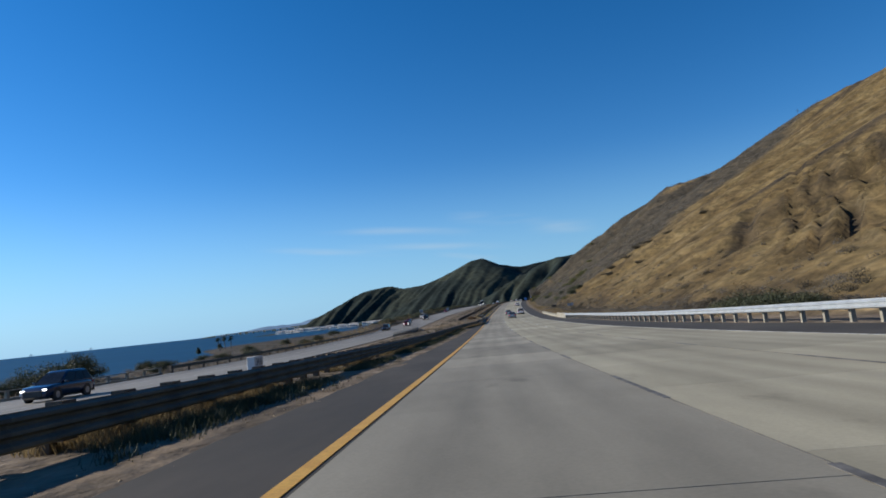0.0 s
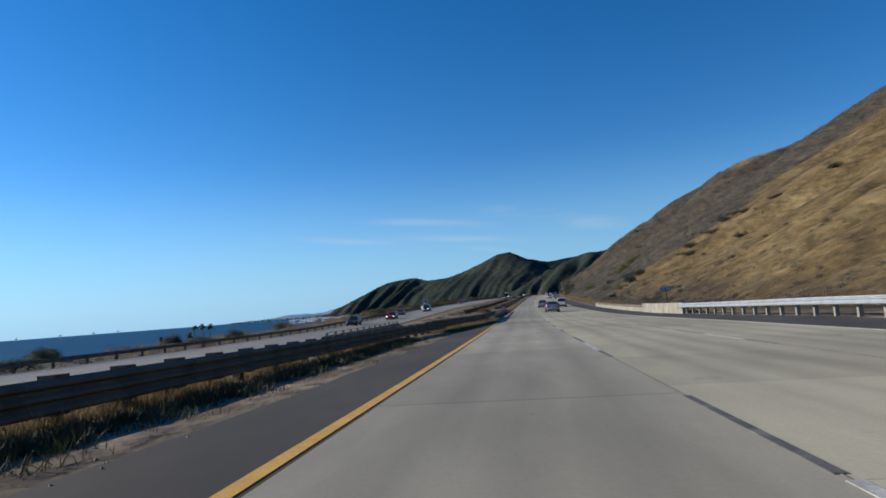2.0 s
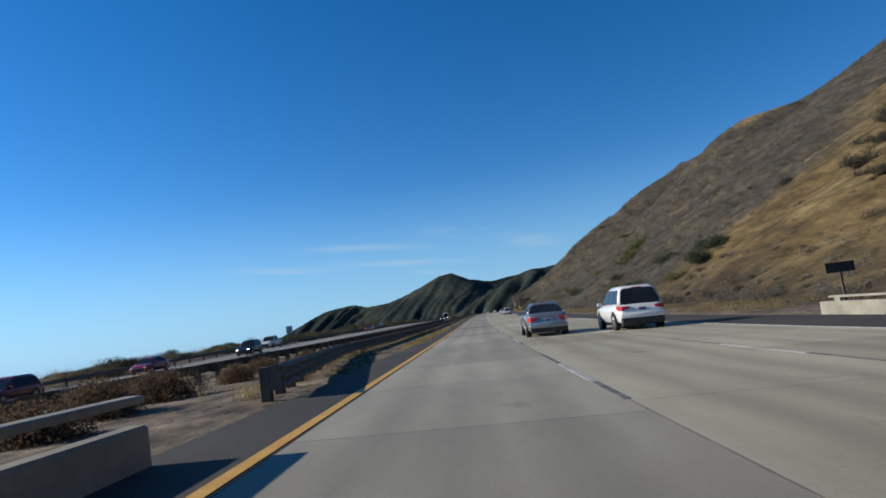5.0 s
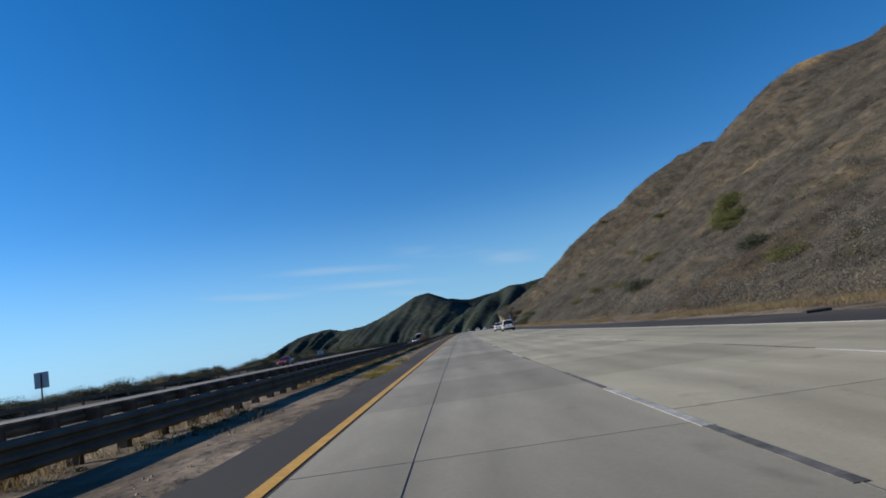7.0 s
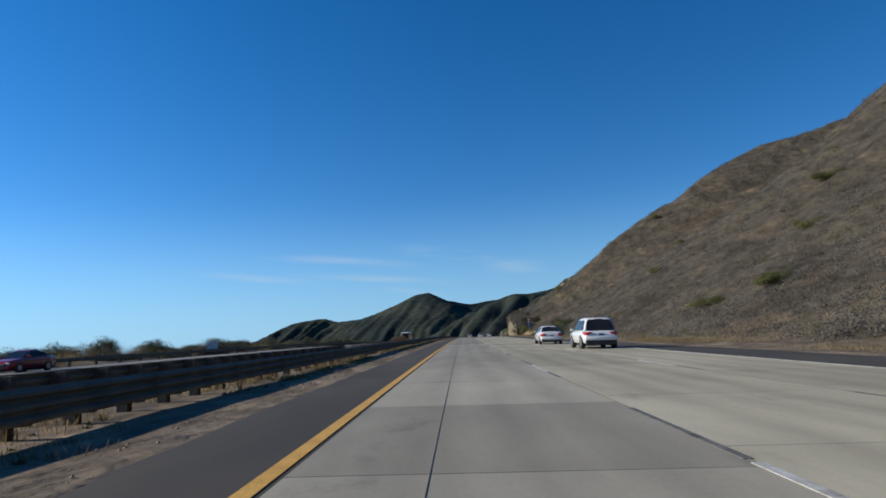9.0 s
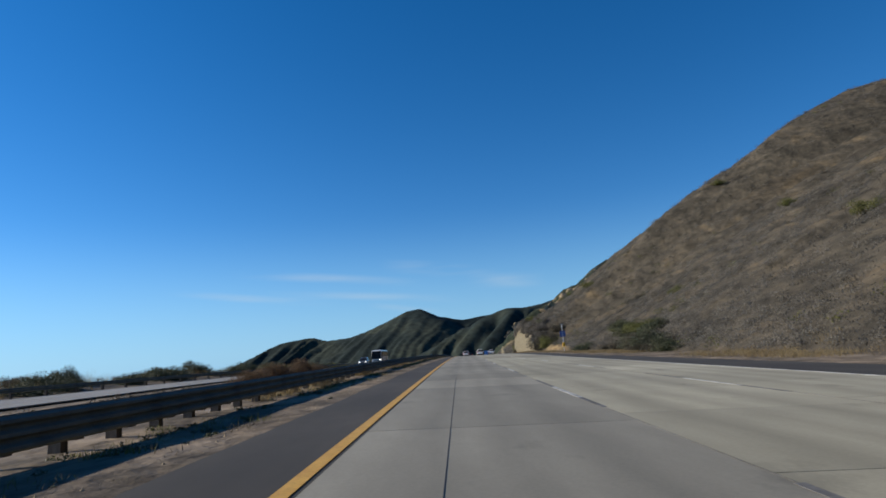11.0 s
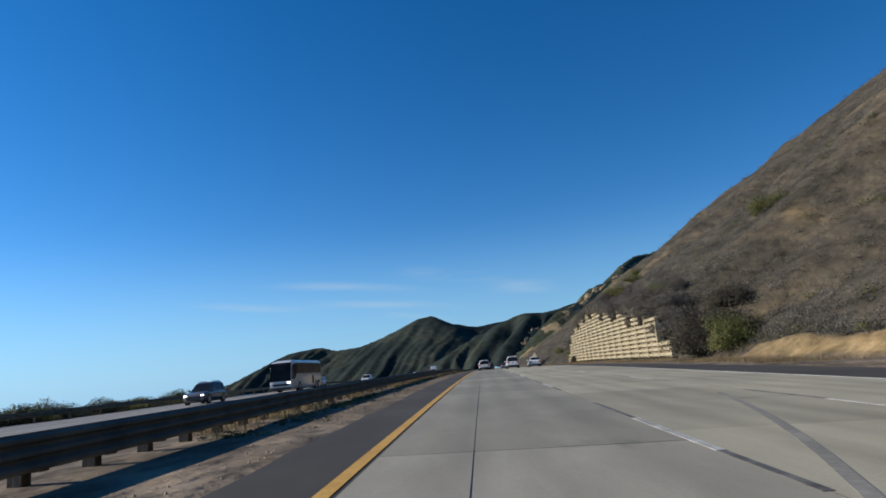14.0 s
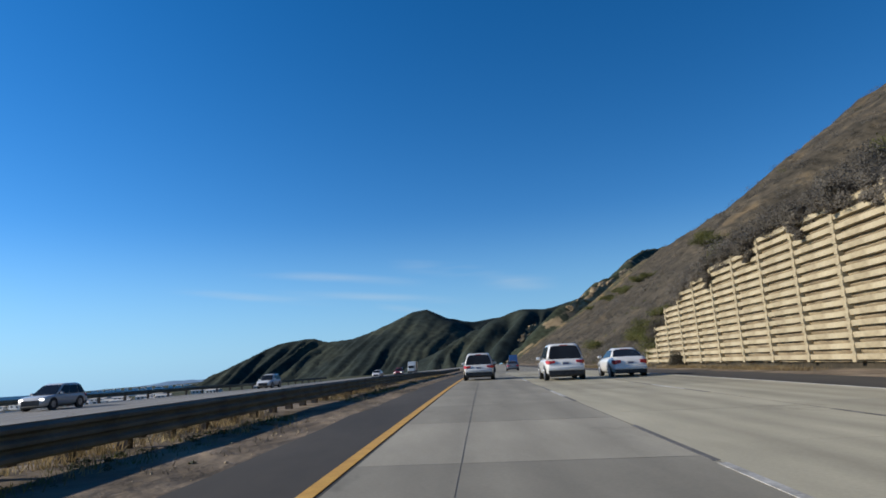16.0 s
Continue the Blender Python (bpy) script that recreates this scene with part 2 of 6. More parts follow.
def pavement(name, dark, pale, tracks, tone):
    """Worn concrete slabs: mottled, darker where tyres and oil run, each slab of its own tone."""
    m = bpy.data.materials.new(name)
    m.use_nodes = True
    nt = m.node_tree
    nodes, link = nt.nodes, nt.links.new
    bsdf = nodes["Principled BSDF"]
    bsdf.inputs["Roughness"].default_value, bsdf.inputs["Specular IOR Level"].default_value = 0.8, 0.3
    place = nodes.new("ShaderNodeNewGeometry").outputs["Position"]
    local = nodes.new("ShaderNodeTexCoord").outputs["Object"]

    def blotch(scale, stretch, lo, hi, out_lo, out_hi, detail=5):
        mp = nodes.new("ShaderNodeMapping")
        mp.inputs["Scale"].default_value = stretch
        link(place, mp.inputs[0])
        t = nodes.new("ShaderNodeTexNoise")
        t.inputs["Scale"].default_value, t.inputs["Detail"].default_value = scale, detail
        t.inputs["Roughness"].default_value = 0.6
        link(mp.outputs[0], t.inputs["Vector"])
        r = nodes.new("ShaderNodeMapRange")
        for k, v in zip((1, 2, 3, 4), (lo, hi, out_lo, out_hi)):
            r.inputs[k].default_value = v
        link(t.outputs["Fac"], r.inputs[0])
        return r.outputs[0]

    def times(a, c):
        x = nodes.new("ShaderNodeMath")
        x.operation = "MULTIPLY"
        link(a, x.inputs[0])
        link(c, x.inputs[1])
        return x.outputs[0]

    # tyre tracks and the oil strip along the lane
    sep = nodes.new("ShaderNodeSeparateXYZ")
    link(local, sep.inputs[0])
    wander = blotch(0.35, (0.6, 0.15, 1), 0.3, 0.7, -0.25, 0.25, 2)
    add = nodes.new("ShaderNodeMath")
    link(sep.outputs["X"], add.inputs[0])
    link(wander, add.inputs[1])
    ramp = nodes.new("ShaderNodeValToRGB")
    shift = nodes.new("ShaderNodeMapRange")
    shift.inputs[1].default_value, shift.inputs[2].default_value = -1.9, 1.9
    link(add.outputs[0], shift.inputs[0])
    link(shift.outputs[0], ramp.inputs[0])
    els = ramp.color_ramp.elements
    els[0].position, els[1].position = 0.0, 1.0
    els[0].color = els[1].color = (1, 1, 1, 1)
    for p, v in ((0.14, 1.0), (0.27, 1 - tracks), (0.39, 1.0), (0.50, 1 - tracks * 0.8), (0.62, 1.0), (0.75, 1 - tracks), (0.88, 1.0)):
        els.new(p).color = (v, v, v, 1)
    val = times(ramp.outputs[0], blotch(0.22, (1, 0.35, 1), 0.32, 0.68, 0.84, 1.12))
    val = times(val, blotch(1.6, (1, 0.22, 1), 0.35, 0.7, 0.90, 1.07))
    val = times(val, blotch(26, (1, 1, 1), 0.3, 0.7, 0.93, 1.07))
    val = times(val, blotch(0.9, (1, 0.5, 1), 0.27, 0.37, 0.72, 1.0))
    info = nodes.new("ShaderNodeObjectInfo")
    own = nodes.new("ShaderNodeMapRange")
    own.inputs[3].default_value, own.inputs[4].default_value = 1 - tone, 1 + tone
    link(info.outputs["Random"], own.inputs[0])
    val = times(val, own.outputs[0])
    mix = nodes.new("ShaderNodeMix")
    mix.data_type = "RGBA"
    mix.inputs[6].default_value, mix.inputs[7].default_value = (*dark, 1), (*pale, 1)
    link(blotch(0.13, (1, 0.3, 1), 0.35, 0.65, 0, 1), mix.inputs[0])
    vm = nodes.new("ShaderNodeVectorMath")
    vm.operation = "SCALE"
    link(mix.outputs[2], vm.inputs[0])
    link(val, vm.inputs["Scale"])
    link(vm.outputs[0], bsdf.inputs["Base Color"])
    bp = nodes.new("ShaderNodeBump")
    bp.inputs["Strength"].default_value, bp.inputs["Distance"].default_value = 0.12, 0.01
    link(blotch(40, (1, 1, 1), 0, 1, 0, 1), bp.inputs["Height"])
    link(bp.outputs[0], bsdf.inputs["Normal"])
    return m


M["concrete"] = pavement("concrete_pavement", (0.265, 0.243, 0.188), (0.322, 0.296, 0.230), 0.17, 0.17)
M["concrete_tan"] = pavement("concrete_pavement_pale", (0.345, 0.312, 0.220), (0.42, 0.384, 0.278), 0.20, 0.12)


def leafy(key, through_share=0.45):
    """Lets part of the light pass through thin leaves and blades."""
    nt = M[key].node_tree
    bsdf = nt.nodes["Principled BSDF"]
    thin_leaf, blend = nt.nodes.new("ShaderNodeBsdfTranslucent"), nt.nodes.new("ShaderNodeMixShader")
    blend.inputs[0].default_value = through_share
    nt.links.new(bsdf.inputs["Base Color"].links[0].from_socket, thin_leaf.inputs["Color"])
    nt.links.new(bsdf.outputs[0], blend.inputs[1])
    nt.links.new(thin_leaf.outputs[0], blend.inputs[2])
    nt.links.new(blend.outputs[0], nt.nodes["Material Output"].inputs["Surface"])


leafy("leaf", 0.2)
for key in ("leaf_olive", "leaf_palm", "scrub", "scrub_pale", "scrub_dark", "straw", "straw_scrub", "reddish"):
    leafy(key)


def paint(name, c, metal=0.0, rough=0.25):
    m = material(name, [tuple(v * 0.96 for v in c), c], 1.5, rough, metal=metal)
    m.node_tree.nodes["Principled BSDF"].inputs["Coat Weight"].default_value = 0.6
    return m


# ---------------------------------------------------------------- mesh tools
def mesh_from(name, verts, faces, mat, smooth=False):
    me = bpy.data.meshes.new(name)
    me.from_pydata([tuple(v) for v in verts], [], faces)
    me.update()
    for one in (mat if isinstance(mat, (list, tuple)) else [mat]):
        me.materials.append(one)
    if smooth:
        me.polygons.foreach_set("use_smooth", [True] * len(me.polygons))
    return me


def from_bm(name, bm, mat, smooth=False):
    me = bpy.data.meshes.new(name)
    bm.normal_update()
    bm.to_mesh(me)
    bm.free()
    me.materials.append(mat)
    if smooth:
        me.polygons.foreach_set("use_smooth", [True] * len(me.polygons))
    return me


def part(name, bm, mat, parent, label="", smooth=False):
    ob = new(name, from_bm(name, bm, mat, smooth))
    ob.parent = parent
    return tagged(ob, label)


def piece(name, me, parent, m):
    ob = new(name, me)
    ob.parent = parent
    ob.matrix_basis = m
    return ob


def box(bm, lo, hi, bevel=0.0):
    c = [(a + b) / 2 for a, b in zip(lo, hi)]
    d = [b - a for a, b in zip(lo, hi)]
    made = bmesh.ops.create_cube(bm, size=1.0, matrix=Matrix.Translation(c) @ Matrix.Diagonal((*d, 1)))
    if bevel:
        edges = list({e for v in made["verts"] for e in v.link_edges})
        bmesh.ops.bevel(bm, geom=edges, offset=bevel, segments=2, affect="EDGES", profile=0.5)
    return bm


def boxed(lo, hi, bevel=0.0):
    return box(bmesh.new(), lo, hi, bevel)


def rod(bm, a, b, r, r2=None, n=10):
    a, b = Vector(a), Vector(b)
    d = b - a
    m = Matrix.Translation((a + b) / 2) @ d.to_track_quat("Z", "Y").to_matrix().to_4x4()
    bmesh.ops.create_cone(bm, cap_ends=True, segments=n, radius1=r, radius2=r if r2 is None else r2, depth=d.length, matrix=m)
    return bm


def rodded(a, b, r, r2=None, n=10):
    return rod(bmesh.new(), a, b, r, r2, n)


def empty(name, m=None):
    ob = new(name)
    ob.empty_display_size = 0.3
    if m is not None:
        ob.matrix_basis = m
    return ob


def ribbon(name, s0, s1, q0, q1, z, mat, step=4.0, thick=0.05, parent=None, label="", category="", kind="structure"):
    """A strip of paving or paint that follows the road, with thickness."""
    n = max(1, int(math.ceil((s1 - s0) / step)))
    verts, faces = [], []
    for i in range(n + 1):
        s = s0 + (s1 - s0) * i / n
        a, b = q0(s) if callable(q0) else q0, q1(s) if callable(q1) else q1
        for q, dz in ((a, -thick), (a, 0), (b, 0), (b, -thick)):
            verts.append(on(s, q, z + dz))
    for i in range(n):
        k = 4 * i
        for j in range(3):
            faces.append((k + j, k + j + 1, k + 5 + j, k + 4 + j))
    faces += [(3, 2, 1, 0), (4 * n, 4 * n + 1, 4 * n + 2, 4 * n + 3)]
    ob = new(name, mesh_from(name, verts, [tuple(reversed(f)) for f in faces], mat))
    if parent:
        ob.parent = parent
        return tagged(ob, label)
    return tagged(ob, label, category, kind=kind)


# ---------------------------------------------------------------- the land
CREST_S = [-100, 100, 300, 370, 420, 470, 510, 550, 575, 605, 635, 680, 730, 766, 793, 830, 861, 905, 940, 1020, 1090, 1137, 1222, 1333, 1483, 1698, 1900]
CREST_Z = [88, 94, 97, 100, 99, 97, 98, 101, 95, 95, 103, 107, 106, 106, 102, 98, 96, 96, 93, 88, 85, 79, 69, 58, 40, 15, 0]
SEA = -9.0
WALL_A, WALL_B, WALL_Q = 510.0, 581.5, 16.0


def wall_top(s):
    """Height of the crib wall, which steps up and down along it."""
    return float(np.interp(s, [506, 510, 514, 516.5, 526, 534, 540, 545, 551, 560, 568, 572, 575, 578, 581.5, 583], [0.4, 1.3, 1.9, 4.2, 5.4, 5.9, 6.6, 7.3, 7.2, 6.7, 6.0, 5.2, 4.4, 3.0, 1.2, 0.3]))


def fbm(x, y, k=0.0, octaves=4):
    return noise.fractal(Vector((x, y, k)), 1.0, 2.0, octaves)


def toe(s):
    return float(np.interp(s, [-50, 150, 230, 300, 440, 500, 520, 580, 700, 1000], [24, 22, 19, 17, 18, 17, 16.6, 16.6, 16, 15]))


def shore(s):
    return float(np.interp(s, [-200, 0, 150, 230, 330, 440, 520, 640, 900, 960, 1000, 1050, 1100, 1600, 2000], [-120, -118, -118, -125, -150, -215, -190, -112, -125, -190, -285, -400, -490, -560, -620]))


# the slope bends at mid height, where its spurs end in shoulders; ravines lie between them
SLOPE_S = [240, 320, 400, 450, 500, 560, 640, 720, 800, 900, 1010]
SLOPE_DROP = [-0.7, -3.2, -2.3, -1.5, -15.2, -12.3, -2.1, -2.6, -4.3, -8.6, -4.7]
SLOPE_BREAK = [0.588, 0.576, 0.656, 0.626, 0.628, 0.735, 0.635, 0.521, 0.549, 0.575, 0.59]
# along the road, its slant, half width, height, middle and reach up the slope
HILL_SPURS = ((409.4, 0.56, 37.1, 8.7, 103.2, 32.6), (520.0, 0.02, 21.5, 14.1, 91.8, 64.2), (462.1, 0.0, 20.0, -5.2, 116.9, 42.3),
              (380.4, 0.61, 21.0, -6.8, 126.1, 62.0), (675.0, 0.29, 30.2, 7.5, 83.1, 62.1), (346.4, 0.36, 26.1, 3.5, 92.3, 59.5))


def spur_height(s, q):
    up = 0.0
    for s0, slant, wide, high, q0, reach in HILL_SPURS:
        d = (s - s0 - slant * (q - 110)) / wide
        if abs(d) < 3:
            up += high * math.exp(-d * d - ((q - q0) / reach) ** 2)
    return up * float(np.clip((q - toe(s) - 2) / 34, 0, 1))


def land(s, q):
    """Height of the ground at s along the road and q beside it."""
    h = axis(s)[1]
    if -3.2 <= q <= 12.4:
        return h - bank(s) * q - 0.07
    if q < 0:
        edge = h + bank(s) * 3.2
        dx, dz = apart(s)
        far = h + dz - 0.12
        if -17.0 + dx < q < -3.52 and 133 < s < 167:               # the gap between the two bridges
            return edge - 4.5
        if q > -9.5:
            return edge - 0.03 + 0.10 * math.sin((q + 3.2) / 6.3 * math.pi) * -0.6 + 0.05 * fbm(s * 0.5, q * 0.5)
        if q > -17.5 + dx:
            return edge - 0.09 + (far - edge + 0.09) * float(np.clip((-9.5 - q) / (8.0 - dx), 0, 1))
        if q > -31.4 + dx:
            return far
        d = shore(s)
        p = q - dx
        hump = 1.3 * max(0.0, 1 - abs(p + 40) / 9) * float(np.interp(s, [150, 230, 460, 500], [0, 1, 1, 0]))
        low = float(np.interp(p, [d - 60, d, d + 25, -60, -46, -40, -31.4], [SEA - 5, SEA - 0.05, SEA + 1.6, -5.2, -1.6 + h * 0.5, far - 0.45, far]))
        return low + hump + 0.35 * fbm(s * 0.08, q * 0.08) * min(1.0, (-31.4 - p) / 6)
    base = h - bank(s) * 12.4 - 0.04
    t = toe(s)
    f = min(1.0, (q - 12.4) / 3.0)
    flat = base + 0.05 * fbm(s * 0.4, q * 0.4) * f + cut_bank(s, q)
    rise = 0.0
    if WALL_A - 4 < s < WALL_B + 2 and q > WALL_Q + 0.25:
        top = wall_top(s) + 0.1
        rise = top * min(1.0, (q - WALL_Q - 0.25) / 0.5)
    if q > t:
        x0 = axis(s)[0]
        crest_q = max(110.0, 203.0 - x0)
        crest = float(np.interp(s, CREST_S, CREST_Z)) + float(np.interp(s, SLOPE_S, SLOPE_DROP)) - base
        r = (q - t) / (crest_q - t)
        if r < 1:
            share = float(np.interp(s, SLOPE_S, SLOPE_BREAK))
            bend = 0.622
            lower, upper = share * r / bend, share + (1 - share) * (r - bend) / (1 - bend)
            k = float(np.clip((r - bend + 0.05) / 0.10, 0, 1))                # the break of slope, rounded
            up = crest * (lower * (1 - k) + upper * k) + spur_height(s, q)
            up += 3.2 * math.sin(r * math.pi) ** 0.8 * fbm(s * 0.022 + r * 1.1, r * 0.7, 3.0) * 0.75
            gully = abs(noise.noise(Vector((s * 0.055 + r * 1.6, r * 1.3, 9.0))))
            up -= 2.6 * max(0.0, 0.22 - gully) / 0.22 * min(1.0, r * 5) * min(1.0, (1 - r) * 6)
            up -= 2.9 * rills(s, q)
            up -= 2.2 * max(0.0, 1 - abs(s - 2.0 * (q - 30) - 87) / 6) * float(np.clip((q - 38) / 6, 0, 1)) * float(np.clip((64 - q) / 8, 0, 1))
            fold = abs(s - 590 - (q - 150) * 0.9 + 9 * fbm(q * 0.03, 4.0)) / 16
            up -= 4.0 * max(0.0, 1 - fold) * min(1.0, r * 2)
            ravine = abs(s - 509 + 0.85 * (q - 20)) / 5
            up -= 2.6 * max(0.0, 1 - ravine) * float(np.clip((q - 19) / 5, 0, 1)) * float(np.clip((62 - q) / 20, 0, 1))
            up += 0.55 * fbm(s * 0.16, q * 0.16, 5.0) * min(1.0, r * 12) * (1.4 - yellow_hill(s, q))
            up += 0.5 * fbm(s * 0.05, 1.0, 7.0) * r
        else:
            up = crest * max(0.0, 1 - 0.55 * (r - 1) ** 1.2)
        rise = up if rise == 0 else rise + up * (1 - rise / max(rise + 1, crest))
    return flat + rise


def yellow_hill(s, q):
    """How much of the slope is dry yellow grass (1) rather than grey scrub (0)."""
    edge = 236 + (q - 20) * 0.78 + 14 * fbm(s * 0.02, q * 0.03, 2.0)
    return float(np.clip((edge - s) / 16 + 0.5, 0, 1))


def face(s, q):
    """The eroded bluff on the yellow slope: its share here, and the place across its gullies."""
    v = s - 2.0 * (q - 30) + 4 * fbm(s * 0.03, q * 0.05, 33.0)
    share = float(np.clip((q - 33) / 6, 0, 1)) * float(np.clip((92 + 6 * fbm(v * 0.1, 2.0) - q) / 10, 0, 1)) * float(np.clip((76 - v) / 8, 0, 1)) * float(np.clip((v + 50) / 20, 0, 1))
    return share * yellow_hill(s, q), v


def rills(s, q):
    """Rain gullies that run obliquely down the eroded yellow bluff."""
    share, v = face(s, q)
    if share <= 0:
        return 0.0
    a = 1 - abs(math.sin(v * 0.42 + 1.6 * fbm(v * 0.08, q * 0.03, 11.0)))
    return share * a ** 1.7


def cut_bank(s, q):
    """Low bank of bare ochre earth where the slope was cut back for the verge."""
    high = float(np.interp(s, [20, 26, 52, 58, 466, 471, 482, 494, 499], [0, 0.8, 0.8, 0, 0, 0.8, 1.0, 0.9, 0]))
    if high <= 0:
        return 0.0
    edge = 16.4 + 0.5 * fbm(s * 0.25, 9.0)
    return high * (0.8 + 0.5 * fbm(s * 0.5, q * 0.3, 6.0)) * float(np.clip((q - edge) / 1.0, 0, 1)) * float(np.clip((19.5 - q) / 1.5, 0, 1))


SCARS = ((402, 112, 5, 8), (410, 125, 4, 5), (352, 62, 4, 3), (360, 70, 3, 3), (560, 118, 4, 5), (186, 172, 12, 5), (210, 168, 9, 4), (299, 19.5, 1.6, 1.4), (268, 62, 3, 5))


def ochre(s, q):
    """Bare ochre earth: cut banks and small landslip scars."""
    v = 1.0 if cut_bank(s, q) > 0.15 and q < 18.2 else 0.0
    for a, c, ws, wq in SCARS:
        if abs(s - a) < ws * 2 and abs(q - c) < wq * 2:
            v = max(v, 1.1 - math.hypot((s - a) / ws, (q - c) / wq) + 0.9 * fbm(s * 0.22, q * 0.22, 14.0))
    if s > 1000 and q > 22:
        v = max(v, (fbm(s * 0.045, q * 0.09, 24.0) - 0.20) * 4)
    return float(np.clip(v * 1.6, 0, 1))


def eroded(s, q):
    """How dark brown the slope is, in rills, patches and low down; a ravine's shadow is painted in."""
    if q < 16:
        return 0.0
    a = fbm(s * 0.035, q * 0.018, 12.0)
    share, v = face(s, q)
    inside = share * ((fbm(v * 0.16, q * 0.03, 22.0) + 0.02) * 1.4 + 1.0 * rills(s, q))
    # shadow of the ravine at the bluff's edge, put into the colour
    ravine = 1.4 - math.hypot((v - 87) / 6.0, (q - 50) / 11) + 0.6 * fbm(s * 0.3, q * 0.3, 5.0)
    low = float(np.clip((29 + 6 * fbm(s * 0.05, 3.0) - q) / 6, 0, 1)) * 0.85
    v = max(inside, low * yellow_hill(s, q), (a - 0.38) * 2.2, ravine)
    return float(np.clip(v, 0, 1))


qs = [-700, -560, -450, -380, -320, -270, -235, -210, -190, -170, -150, -135, -122, -112, -100, -88, -76, -66, -57, -51, -47, -44, -41, -38, -36.5, -35.5, -34.5, -33.5, -32.5, -31.5, -28, -25, -22, -21, -20, -19, -18, -17, -14, -11, -9.5, -8, -6.7, -5.5, -4.4, -3.9, -3.58, -3.48, -3.3, -3.1, 3, 9, 12.3, 12.5, 13.4, 14.4, 15.4, 16.2, 16.8, 17.6]
q = 18.5
while q < 215:
    qs.append(q)
    q += 1.2 if q < 74 else (2.6 if q < 100 else 4.2)
qs += [222, 235, 255, 285, 330, 400, 500]
ss = list(np.arange(-90, 30, 3.2)) + list(np.arange(30, 640, 2.0)) + list(np.arange(640, 1200, 6.0)) + list(np.arange(1200, 3300, 25.0))
verts, faces, dry, bare, dark, green, scars = [], [], [], [], [], [], []
for s in ss:
    x0 = axis(s)[0]
    for q in qs:
        verts.append((x0 + q, s, land(s, q)))
        dry.append(yellow_hill(s, q) if q > 14 else 0.0)
        dark.append(eroded(s, q))
        scars.append(ochre(s, q) if q > 14 else 0.0)
        green.append(float(np.clip((s - 1010 + 25 * fbm(s * 0.03, q * 0.03, 3.0)) / 60, 0, 1)))
        bare.append(1.0 if -30 < q < 15.5 else (0.0 if WALL_A - 5 < s < WALL_B + 3 and q > WALL_Q + 0.1 else float(np.clip((18.5 - q) / 3, 0, 1))) if q > 0 else float(np.clip((q + 60) / 30, 0, 1)) * 0.6)
n = len(qs)
for i in range(len(ss) - 1):
    for j in range(n - 1):
        k = i * n + j
        faces.append((k, k + 1, k + n + 1, k + n))


